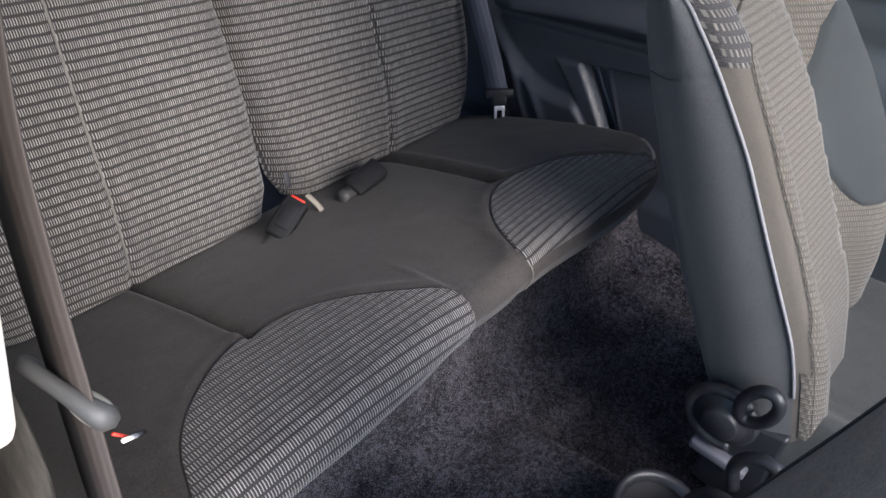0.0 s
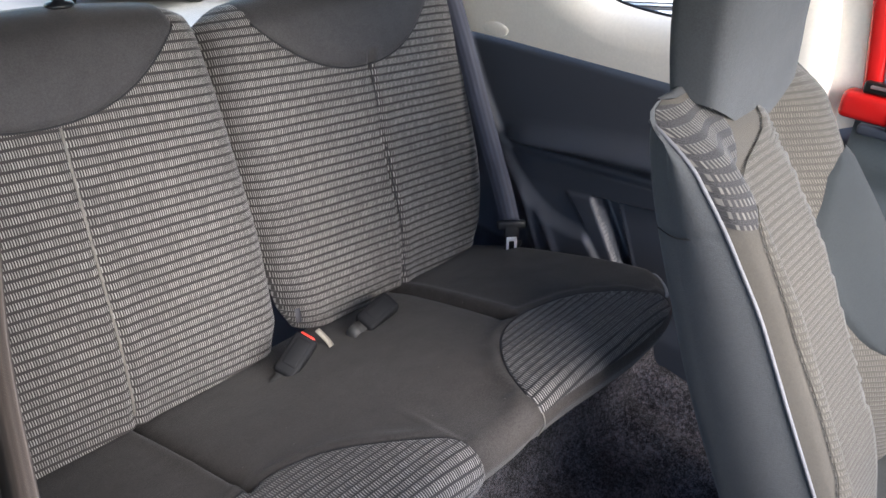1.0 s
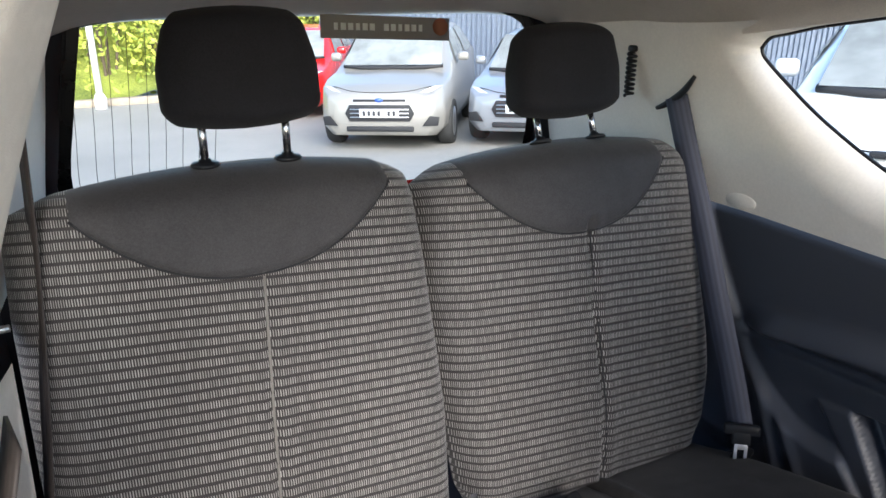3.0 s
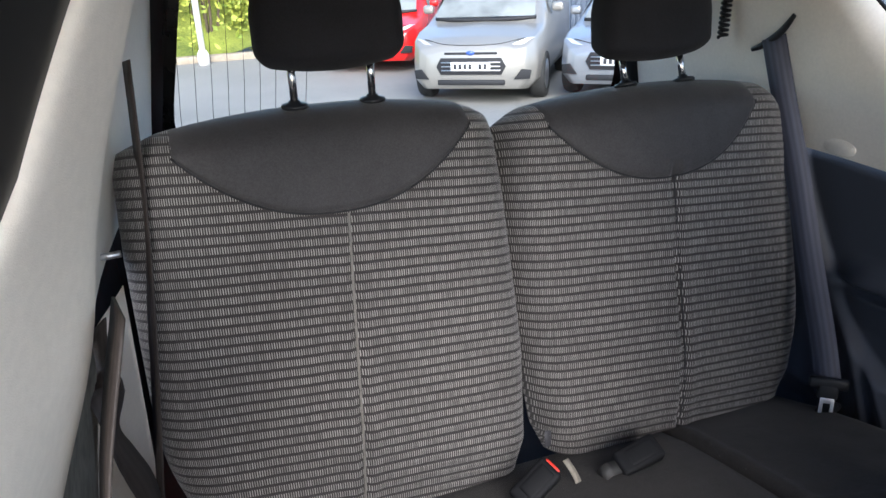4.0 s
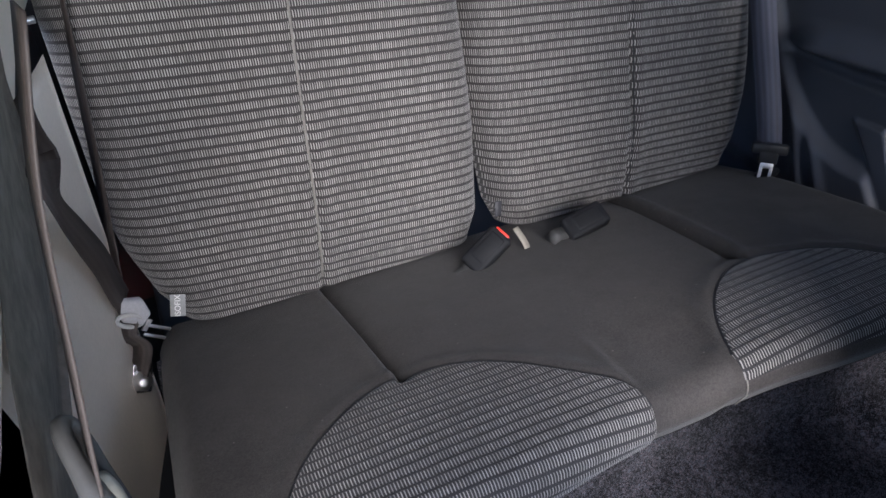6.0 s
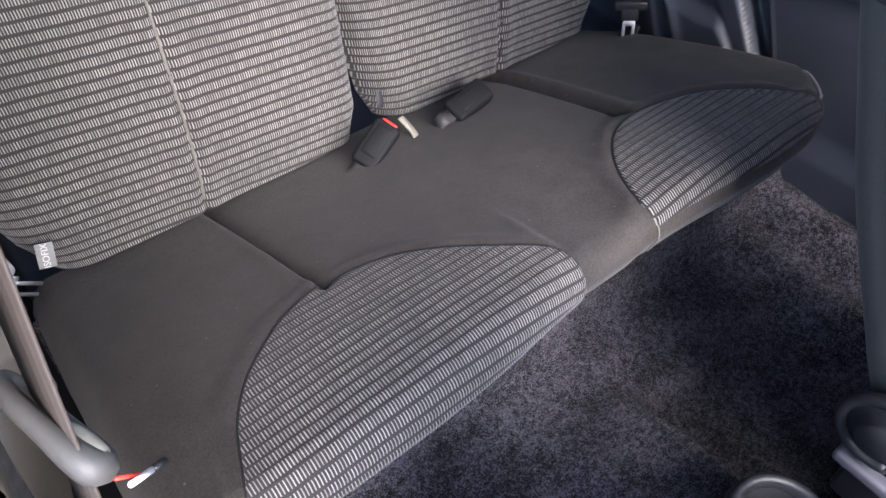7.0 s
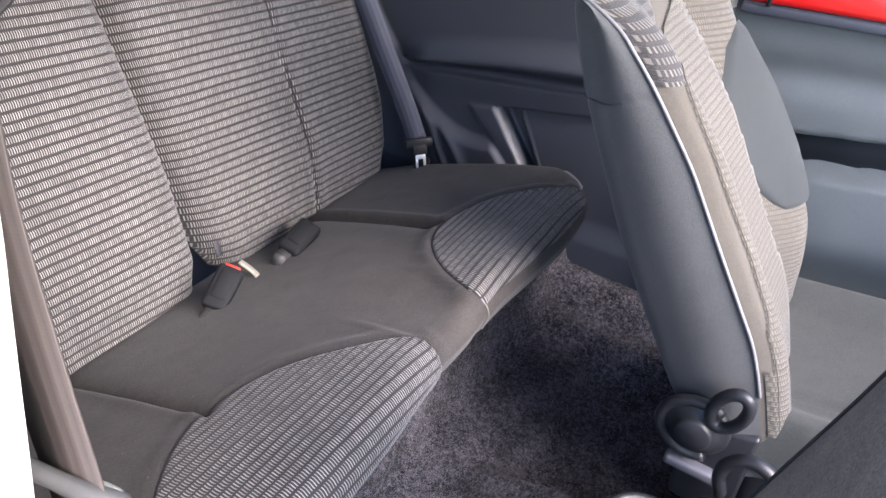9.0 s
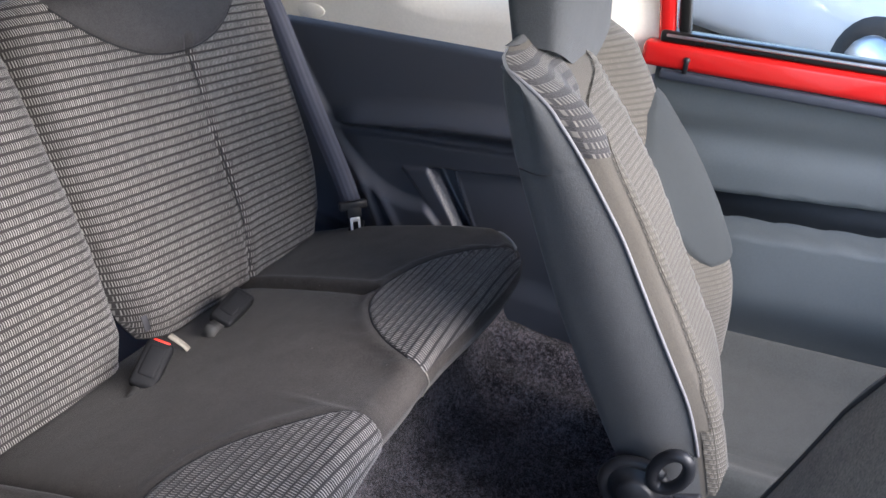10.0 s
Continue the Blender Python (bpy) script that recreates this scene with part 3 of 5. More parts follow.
def near_pillar(z0, z1, thick, inset, foot=0.0, fore=0.0):
    """A rounded slab between its front corner and its rear corner at y -0.48."""
    def at(k, z):
        a = 2 * math.pi * k / 48
        c, s = math.cos(a), math.sin(a)
        f = 0.5 + 0.5 * math.copysign(abs(s) ** 0.45, s)
        small = 1 - 0.8 * ease(z0 + foot, z0, z) if foot else 1.0
        f = 0.5 + (f - 0.5) * (0.35 + 0.65 * small)
        y0 = lerp(FRONT_Y, z) - fore
        y = y0 + (-0.48 - y0) * f
        g = (y + 0.60) / 0.12
        face = even(FRONT_X, z, 0.012) * (1 - g) + even(REAR_X, z, 0.012) * g + 0.007 * ease(1.25, 1.15, z)
        return (face - inset - thick + thick * math.copysign(abs(c) ** 0.32, c), y + inset, z), (0, 0)
    bm = grid(at, list(range(48)), span(z0, z1, 40), loop=True)
    bmesh.ops.contextual_create(bm, geom=[e for e in bm.edges if e.is_boundary and e.verts[0].co.z < z0 + 0.001])
    bmesh.ops.recalc_face_normals(bm, faces=bm.faces[:])
    return bm


tagged(part("door_pillar_base", near_pillar(0.30, 1.09, 0.050, 0.010), M_TRIMGREY), "dark grey plastic foot of the door pillar", "pillar trim", kind="structure")
tagged(part("door_pillar", near_pillar(1.0, 1.43, 0.015, 0.0, 0.03), M_CREAM), "cream plastic trim of the door pillar", "pillar trim", kind="structure")
tagged(part("door_seal", near_pillar(1.262, 1.43, 0.014, 0.004, 0.0, 0.07), M_FRIT), "black rubber seal along the door opening", "door seal", kind="structure")
tagged(part("door_pillar_outer", near_pillar(0.30, 1.43, 0.016, 0.034), M_FRIT), "black rubber door seal and outer pillar", "door seal", kind="structure")


def lower_trim(t, z):
    y0 = lerp([(0.3, -0.575), (0.95, -0.57), (0.99, -0.555), (1.03, -0.51), (1.10, -0.45)], z)
    y1 = lerp([(0.3, -0.36), (0.78, -0.385), (0.850, -0.375), (0.872, -0.26), (0.885, -0.13), (0.93, -0.10), (1.0, -0.12), (1.2, -0.14)], z)
    y = y0 + (y1 - y0) * t
    fore = lerp([(0.3, -0.06), (0.70, -0.005), (0.80, 0.006), (0.88, 0.020), (0.93, 0.030), (0.97, 0.036), (1.03, 0.042), (1.10, 0.056), (1.17, 0.080), (1.25, 0.10)], z)
    x = fore + 0.004 * math.sin(math.pi * t) * math.sin(14 * z) - 0.012 * ease(-0.30, -0.12, y)
    x += 0.006 * ease(0.9, 1.0, t)
    return (x, y, z), (y, z)


bm = grid(lower_trim, span(0.0, 1.0, 40), span(0.30, 1.19, 120), flip=True)
bmesh.ops.solidify(bm, geom=bm.faces[:], thickness=0.004)
tagged(part("door_pillar_lower", bm, M_TRIMGREY), "dark grey plastic lower trim behind the door pillar", "pillar trim", kind="structure")
# out of view; black so that no red bounces onto the headlining
bm = tube(smooth_line([(0.03, -1.7, 0.36), (0.02, -1.0, 0.34), (0.02, -0.5, 0.34)], 6), 0.05, 10)
tagged(part("door_sill", bm, M_DARK), "unseen door sill, made black to stop red bounced light", "sill", kind="structure")


# ---- rear seat ----
LEAN = radians(17.8)
UP = Vector((0, math.sin(LEAN), math.cos(LEAN)))
OUT = Vector((0, -math.cos(LEAN), math.sin(LEAN)))
BASE = Vector((0, 0.082, 0.525))
PITCH = 0.0140
TILT = 0.07


def back_top(x, c):
    """Height of a backrest's crown along its lean."""
    s = (x - c) / 0.27
    return (0.627 if c < 0.6 else 0.604) - 0.030 * abs(s) ** 2.2 - 0.05 * max(0.0, abs(s) - 0.78) ** 1.3 * 3.0


def backrest(c, seam_low, seam_high, half_low, half_high, group):
    thing = empty("car_seat", "", "car seat", group)
    tagged(thing, "upright rear seat back in ribbed grey cloth with charcoal top pad")

    def half(h):
        return lerp([(0.0, half_low - 0.028), (0.05, half_low - 0.008), (0.2, half_low + 0.006), (0.45, half_high), (0.58, half_high - 0.006), (0.66, half_high - 0.05)], h)

    outer = -1 if c < 0.6 else 1

    def wide(h, a):
        """Half width on one side: the outer flank reaches further than the inner one."""
        return half(h) + (0.026 * ease(0.0, 0.16, h) if a * outer > 0 else 0.0)

    def seam(h):
        return seam_low + (seam_high - seam_low) * h / 0.46

    def shape(a, v, rib=True, lift=0.0):
        # a: -1..1 across the front; v: 0..1 up
        x0 = c + 0.26 * a
        h = v * back_top(x0, c)
        x = c + wide(h, a) * a
        begin = 0.72 if a * outer > 0 else 0.79
        edge = max(0.0, (abs(a) - begin) / (1 - begin))
        d = 0.078 * math.sqrt(max(0.0, 1 - edge ** 2.4))
        d *= math.sqrt(max(0.0, 1 - max(0.0, (v - 0.90) / 0.10) ** 2))
        d *= 0.86 + 0.14 * ease(0.0, 0.10, v)
        d += 0.016 * (1 - min(1, abs(a)) ** 2) * ease(0, 0.25, v) * ease(1.0, 0.75, v)
        g = (x - seam(h))
        if h < 0.47:
            d -= (0.007 if c < 0.6 else 0.011) * math.exp(-(g / 0.0045) ** 2) * ease(0.475, 0.45, h)
            d += 0.0035 * math.exp(-((abs(g) - 0.014) / 0.012) ** 2)
        if rib:
            d += 0.0010 * math.cos(2 * math.pi * ((h + TILT * (x - c)) / PITCH - 0.5)) * (1 - edge)
        d += 0.0022 * noise.noise((x * 7, h * 7, c)) + lift
        p = BASE + UP * h + OUT * d
        return (x, p.y, p.z), (x + 0.03 * edge * edge * (1 if a > 0 else -1), h + TILT * (x - c))
    us = [math.copysign(1 - (1 - abs(t)) ** 1.35, t) for t in span(-1, 1, 90)]
    part("cover", grid(shape, us, span(0, 1, 270)), M_RIB, thing, "ribbed grey cloth with pale upright stitches")
    # rear shell
    def shell(a, v):
        p, st = shape(a, v, False)
        q = Vector(p)
        x0 = c + 0.26 * a
        h = v * back_top(x0, c)
        edge = abs(a)
        d = -0.05 * math.sqrt(max(0.0, 1 - edge ** 6)) * math.sqrt(max(0.0, 1 - max(0.0, (v - 0.93) / 0.07) ** 2))
        p2 = BASE + UP * h + OUT * d
        return (q.x, p2.y, p2.z), st
    part("back_shell", grid(shell, us[::2], span(0, 1, 40), flip=True), M_DARK, thing, "black carpeted rear shell")
    # top pad
    pw = 0.215 if c < 0.6 else 0.203
    pad_low, top_low = (0.466, 0.568) if c < 0.6 else (0.441, 0.548)

    def pad(s, k):
        x = c + pw * s
        h1 = back_top(x, c)
        low = top_low - (top_low - pad_low) * (1 - abs(s) ** 2.3)
        low = min(low, h1 - 0.02)
        h = low + (h1 - low) * k
        a = (x - c) / wide(h, x - c)
        v = h / back_top(c + 0.26 * a, c)
        rim = min(1.0, k * (h1 - low) / 0.012)
        rim = math.sqrt(max(0.0, 1 - (1 - rim) ** 2)) * math.sqrt(max(0.0, 1 - max(0.0, (abs(s) - 0.96) / 0.04) ** 2))
        p, st = shape(max(-1, min(1, a)), min(1.0, v), False, -0.001 + 0.0055 * rim + 0.011 * math.sin(math.pi * min(1, k)) * (1 - s * s))
        return p, st
    ks = [t ** 1.6 for t in span(0, 1, 40)]
    part("top_pad", grid(pad, span(-1, 1, 70), ks), M_PAD, thing, "smooth charcoal half-moon pad")
    line = [Vector(pad(s, 0.0)[0]) + OUT * 0.001 for s in span(-1, 1, 60)]
    part("pad_seam", tube(line, 0.0022, 6), M_DARK, thing, "dark sewn seam")
    stitch = [Vector(shape((seam(h) + 0.004 - c) / wide(h, seam(h) + 0.004 - c), h / back_top(c, c), False, 0.0004)[0]) for h in span(0.02, 0.462, 80)]
    if c < 0.6:
        part("seam_thread", tube([p - Vector((0.0045, 0, 0)) for p in stitch], 0.0019, 6), M_SEAMTHREAD, thing, "pale upright seam")
    else:
        # black line laid in the groove to deepen its shade
        part("seam_thread", tube(stitch, 0.0016, 5), M_DARK, thing, "dark line standing for the shade in the upright seam groove")
    return thing


backrest(0.344, 0.314, 0.352, 0.270, 0.276, "rear seat backs")
backrest(0.892, 0.884, 0.900, 0.270, 0.274, "rear seat backs")


def headrest(c, y, z, tilt):
    thing = empty("rear_headrest", "black cloth rear headrest raised on two steel posts", "headrest", "rear headrests")
    m = pose(c, y, z, -tilt, 0, 0)

    def body(k, v):
        a = 2 * math.pi * k / 48
        co, si = math.cos(a), math.sin(a)
        h = v
        t = math.sin(math.pi * 0.5 * min(1.0, (1 - abs(2 * v - 1)) / 0.32)) ** 0.55
        w = 0.107 - 0.016 * ease(0.45, 1.0, v)
        x = w * math.copysign(abs(co) ** 0.5, co) * (0.80 + 0.20 * t)
        d = 0.048 * math.copysign(abs(si) ** 0.7, si) * t
        zz = 0.138 * (h - 0.5) + 0.012 * (1 - (x / 0.1) ** 2) * (2 * v - 1)
        return (x, d, zz), (x, zz)
    vs = [0.5 - 0.5 * math.cos(math.pi * t) for t in span(0, 1, 26)]
    bm = grid(body, list(range(48)), vs, loop=True)
    bmesh.ops.contextual_create(bm, geom=[e for e in bm.edges if e.is_boundary and e.verts[0].co.z < 0])
    bmesh.ops.contextual_create(bm, geom=[e for e in bm.edges if e.is_boundary])
    bmesh.ops.recalc_face_normals(bm, faces=bm.faces[:])
    bm.transform(m)
    part("pad", bm, M_HEAD, thing)
    for sx in (-0.058, 0.058):
        top = m @ Vector((sx, 0.006, -0.055))
        crown = BASE + UP * (back_top(c + sx, 0.344 if c < 0.6 else 0.892) - 0.006) + OUT * 0.036
        foot = Vector((top.x, crown.y, crown.z))
        axis = (top - foot).normalized()
        post = part("post", tube([top, foot], 0.0058, 12), M_CHROME, thing, "steel post")
        bm = turned([(0.019, 0), (0.020, 0.003), (0.018, 0.006), (0.009, 0.008), (0.008, 0.011)], 20, Matrix.Translation(foot) @ axis.to_track_quat("Z", "Y").to_matrix().to_4x4())
        part("sleeve", bm, M_PLASTIC, thing, "black plastic post sleeve")
    return thing


headrest(0.366, 0.240, 1.257, 8)
headrest(0.922, 0.258, 1.222, 8)

# bench cushion
CF = [(0.0, -0.40), (0.05, -0.452), (0.09, -0.480), (0.14, -0.496), (0.22, -0.503), (0.34, -0.503), (0.44, -0.494), (0.53, -0.480), (0.60, -0.472), (0.66, -0.471), (0.73, -0.477), (0.82, -0.489), (0.92, -0.497), (1.0, -0.492), (1.06, -0.474), (1.10, -0.445), (1.13, -0.405), (1.16, -0.34)]


def front_y(x):
    e = 0.02
    return (lerp(CF, x - e) + lerp(CF, x - e / 2) + lerp(CF, x) + lerp(CF, x + e / 2) + lerp(CF, x + e)) / 5


def groove(x, y, x0, x1, y1):
    t = min(1.0, max(0.0, y / y1))
    gx = x0 + (x1 - x0) * t
    return x - gx, ease(1.06, 0.96, y / y1 if y < 0 else 0)


BORDER_NEAR = [(0.130, -0.488), (0.147, -0.444), (0.164, -0.400), (0.190, -0.362), (0.225, -0.330), (0.274, -0.298), (0.322, -0.285), (0.366, -0.287), (0.415, -0.302), (0.451, -0.326), (0.482, -0.354), (0.513, -0.384), (0.540, -0.408), (0.553, -0.430), (0.558, -0.462)]
BORDER_FAR = [(0.690, -0.440), (0.716, -0.386), (0.748, -0.345), (0.790, -0.313), (0.837, -0.299), (0.885, -0.305), (0.945, -0.329), (0.990, -0.369), (1.022, -0.415), (1.040, -0.455)]


def rim(x, y):
    """Swelling of the plain cover just outside an insert's border."""
    out = 0.0
    for table in (BORDER_NEAR, BORDER_FAR):
        if table[0][0] - 0.05 < x < table[-1][0] + 0.05:
            steep = (lerp(table, x + 0.004) - lerp(table, x - 0.004)) / 0.008
            d = (y - lerp(table, x)) / math.sqrt(1 + steep * steep)
            d = max(d, table[0][0] - x, x - table[-1][0])
            out += 0.0055 * math.exp(-((d - 0.013) / 0.012) ** 2)
    return out


def cushion_z(x, y):
    z = 0.548 + 0.40 * (-y) - 0.25 * y * y
    for cx in (0.345, 0.875):
        z += 0.005 * math.exp(-((x - cx) / 0.17) ** 4 - ((y + 0.40) / 0.13) ** 2)
    z -= 0.012 * math.exp(-((x - 0.635) / 0.085) ** 2) * ease(-0.25, -0.42, y)
    for x0, x1, sg in ((0.311, 0.327, -1), (0.880, 0.852, 1)):
        g, on = groove(x, y, x0, x1, -0.284)
        q = -sg * g
        z -= on * (0.021 * math.exp(-q / 0.017) if q > 0 else 0.021 * math.exp(q / 0.0022))
        z += on * 0.004 * math.exp(-((q + 0.012) / 0.010) ** 2)
    z += rim(x, y) + 0.0025 * noise.noise((x * 6, y * 6, 4.0)) + 0.0008 * noise.noise((x * 22, y * 22, 7.0))
    side = max(0.0, (0.09 - x) / 0.04, (x - 1.115) / 0.037)
    z -= 0.05 * min(1.0, side) ** 2
    return z


ROLL = 0.036


def cushion(x, w, lift=0.0):
    """Place on the bench: w runs from the back (0) over the top to the front edge and down."""
    yf = front_y(x)
    flat = 0.06 - (yf + ROLL)
    if w <= flat:
        y = 0.06 - w
        z = cushion_z(x, y)
        nrm = Vector((0, -0.2, 1)).normalized()
        p = Vector((x, y, z))
    else:
        z0 = cushion_z(x, yf + ROLL)
        arc = ROLL * math.pi / 2
        k = (w - flat)
        if k <= arc:
            a = k / ROLL
            nrm = Vector((0, -math.sin(a), math.cos(a)))
            p = Vector((x, yf + ROLL - ROLL * math.sin(a), z0 - ROLL + ROLL * math.cos(a)))
        else:
            nrm = Vector((0, -1, 0))
            p = Vector((x, yf + 0.35 * (k - arc), z0 - ROLL - (k - arc)))
    p = p + nrm * lift
    return tuple(p), (x, w)


bench = empty("rear_bench", "wide charcoal rear bench cushion with two ribbed half-moon inserts", "seat cushion")
xs = sorted(span(0.050, 1.152, 170) + span(0.300, 0.362, 44) + span(0.842, 0.900, 44))


def bench_top(x, t):
    yf = front_y(x)
    end = 0.06 - (yf + ROLL) + ROLL * math.pi / 2 + 0.030
    return cushion(x, t * end)


bm = grid(bench_top, xs, span(0, 1, 120))
part("cover", bm, M_CUSHION, bench, "plain charcoal knitted cover")
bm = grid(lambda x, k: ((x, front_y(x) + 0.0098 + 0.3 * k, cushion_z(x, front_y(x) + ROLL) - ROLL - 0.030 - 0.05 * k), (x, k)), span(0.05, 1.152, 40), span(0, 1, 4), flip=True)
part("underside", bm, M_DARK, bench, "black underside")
for sx, sgn in ((0.05, -1), (1.152, 1)):
    bm = grid(lambda y, k: ((sx, y, 0.34 + (cushion_z(sx, y) - 0.34) * k), (y, k)), span(0.05, front_y(sx) + 0.04, 30), span(0, 1, 6), flip=sgn > 0)
    part("end_panel", bm, M_CUSHION, bench)


def insert(border, low):
    """A ribbed half-moon, from its curved rear border (x, y) over the front edge."""
    table = [(p.x, p.y) for p in smooth_line([(x, y, 0) for x, y in border], 6)]
    x0, x1 = border[0][0], border[-1][0]

    def at(t, k):
        x = x0 + (x1 - x0) * t
        yf = front_y(x)
        end = 0.06 - (yf + ROLL) + ROLL * math.pi / 2 + low
        w0 = 0.06 - lerp(table, x)
        depth = max(0.003, end - w0)
        w = end - depth * (1 - k)
        rim = min(1.0, k * depth / 0.010, t / 0.02, (1 - t) / 0.02)
        rim = math.sqrt(max(0.0, 1 - (1 - rim) ** 2))
        rib = 0.0008 * math.cos(2 * math.pi * (w / PITCH - 0.5))
        p, st = cushion(x, w, -0.0012 + 0.0052 * rim + rib * rim)
        return p, (x, w)
    ts = [0.5 - 0.5 * math.cos(math.pi * t) for t in span(0, 1, 80)]
    ob = part("insert", grid(at, ts, span(0, 1, 130)), M_RIB_BOLD, bench, "ribbed dark cloth insert with pale stitches")
    line = [Vector(at(t, 0.0)[0]) + Vector((0, 0, 0.001)) for t in ts]
    part("insert_seam", tube(line, 0.002, 6), M_DARK, ob)


insert(BORDER_NEAR, 0.022)
insert(BORDER_FAR, -0.022)
# pale piping at the bench ends
for a, b in ((0.056, 0.132), (1.045, 1.140)):
    line = [Vector(cushion(x, 0.06 - (front_y(x) + ROLL) + ROLL * 0.55, 0.002)[0]) for x in span(a, b, 14)]
    part("piping", tube(line, 0.0028, 6), M_PIPING, bench, "pale piping")
line = [Vector(cushion(0.692, 0.06 - (front_y(0.692) + ROLL) + ROLL * 0.8 + s, 0.001)[0]) for s in span(0, 0.055, 8)]
part("stitch_line", tube(line, 0.001, 5), M_SEAMTHREAD, bench)


# ---- front seats ----
# side profile of the far seat's back: height, rear y, front (piping) y
PROFILE = [(0.50, -0.80, -0.875), (0.60, -0.735, -0.862), (0.686, -0.690, -0.836), (0.734, -0.665, -0.817), (0.832, -0.618, -0.760), (0.937, -0.574, -0.700),
           (1.023, -0.543, -0.638), (1.058, -0.535, -0.609), (1.085, -0.528, -0.586), (1.096, -0.525, -0.563), (1.104, -0.523, -0.540), (1.113, -0.522, -0.530), (1.122, -0.521, -0.525)]
REAR_Y = [(p[0], p[1]) for p in PROFILE]
PIPE_Y = [(p[0], p[2]) for p in PROFILE]


INNER = [(0.54, -0.96), (0.75, -0.95), (0.775, -0.912), (0.843, -0.90), (0.924, -0.92), (1.007, -0.888), (1.036, -0.85), (1.050, -0.62), (1.062, -0.38), (1.076, -0.15), (1.10, 0.0), (1.12, 0.0)]
# how far the outer half of the front face draws back, by height
DRAWN = [(0.55, 0.06), (0.62, 0.05), (0.66, 0.040), (0.70, 0.031), (0.75, 0.020), (0.80, 0.012), (0.85, 0.012), (0.90, 0.018), (0.95, 0.026), (1.0, 0.033), (1.05, 0.030), (1.10, 0.012), (1.122, 0.0)]


def front_seat(c):
    thing = empty("front_seat", "upright front passenger seat in grey cloth with pale piping", "car seat")

    def half(z):
        return lerp([(0.50, 0.178), (0.62, 0.184), (0.85, 0.189), (1.0, 0.191), (1.06, 0.194), (1.085, 0.193), (1.100, 0.189), (1.109, 0.182), (1.116, 0.171), (1.122, 0.152)], z)

    def front(a, z):
        """Depth y of the seat's front face; a: -1..1 across."""
        edge = even(PIPE_Y, z, 0.012)
        s = abs(a)
        low = ease(1.125, 1.05, z)
        rise = math.sqrt(max(0.0, 1 - (1 - min(1.0, (1 - s) / 0.20)) ** 2))
        valley = ease(0.84, 0.62, s) if a < 0 else ease(0.80, 0.08, s)
        drawn = lerp(DRAWN, z) * ease(0.0, 0.4, a)
        return edge - 0.030 * rise * (0.35 + 0.65 * low) + (0.030 if a < 0 else 0.072) * valley * low + drawn

    def roll(a, z):
        return -0.005 * ease(0.60, 1.0, abs(a)) * ease(1.04, 1.122, z)

    def shape(a, z, lift=0.0):
        w = half(z) * (1 - (0.10 * ease(0.92, 0.70, z) if a > 0 else 0.0))
        return Vector((c + w * a, front(a, z) - lift, z + roll(a, z)))
    zs = span(0.52, 1.122, 60)
    # side panels and back, one shell round the seat
    def shell(k, z):
        t = k / 40
        w, r, f = half(z), even(REAR_Y, z), even(PIPE_Y, z, 0.012)
        if t > 0.5:
            f += lerp(DRAWN, z)
            w *= 1 - 0.10 * ease(0.92, 0.70, z)
        if t < 0.3:
            s = t / 0.3
            x, y = -w, f + (max(r - 0.035, f) - f) * s
            x -= 0.010 * math.sin(math.pi * s)
        elif t < 0.4:
            s = (t - 0.3) / 0.1
            x, y = -w + 0.035 * (1 - math.cos(s * math.pi / 2)), max(r - 0.035, f) + (r - max(r - 0.035, f)) * math.sin(s * math.pi / 2)
        elif t < 0.6:
            s = (t - 0.4) / 0.2
            x, y = -w + 0.035 + (2 * w - 0.07) * s, r
        elif t < 0.7:
            s = (t - 0.6) / 0.1
            x, y = w - 0.035 + 0.035 * math.sin(s * math.pi / 2), r - (r - max(r - 0.035, f)) * (1 - math.cos(s * math.pi / 2))
        else:
            s = (t - 0.7) / 0.3
            x, y = w + 0.010 * math.sin(math.pi * s), max(r - 0.035, f) + (f - max(r - 0.035, f)) * s
        seam = 0.003 * math.exp(-((z - (0.985 - 0.35 * (y + 0.57))) / 0.003) ** 2) if k < 16 else 0
        y += 0.0015 * noise.noise((x * 8, z * 8, 2.0))
        return (c + x + seam, y, z + roll(x / w, z)), (x + y, z)
    part("side_cover", grid(shell, list(range(41)), span(0.52, 1.122, 110), flip=True), M_SEATSIDE, thing, "smooth dark grey cloth side and back")
    bm = grid(lambda a, z: (tuple(shape(a, z)), (a * half(z), z)), span(-1, 1, 60), zs)
    bmesh.ops.recalc_face_normals(bm, faces=bm.faces[:])
    part("front_cover", bm, M_BOLSTER, thing, "grey cloth bolsters")
    # top cap
    bm = grid(lambda a, k: ((c + half(1.122) * a, front(a, 1.122) + (even(REAR_Y, 1.122) - front(a, 1.122)) * k, 1.122 + roll(a, 1.122) + 0.012 * math.sin(math.pi * k) * (1 - a * a)), (a, k)), span(-1, 1, 20), span(0, 1, 8))
    part("top_cover", bm, M_SEATSIDE, thing, "dark shoulder cloth")
    part("side_seam", tube(smooth_line([(c - 0.180, -0.566, 0.985), (c - 0.199, -0.600, 0.992), (c - 0.193, -0.640, 1.005)], 6), 0.0009, 6), M_DARK, thing, "dark sewn seam")
    # ribbed centre and shoulder panels
    def centre(t, z):
        lo = lerp(INNER, z)
        hi = lerp([(0.54, 0.93), (0.765, 0.93), (0.79, 0.60), (0.85, 0.40), (0.95, 0.55), (1.0, 0.80), (1.04, 0.90), (1.12, 0.9)], z)
        a = lo + (hi - lo) * t
        return tuple(shape(a, z, 0.0035 * min(1, t / 0.03, (1 - t) / 0.03))), (a * half(z), z)
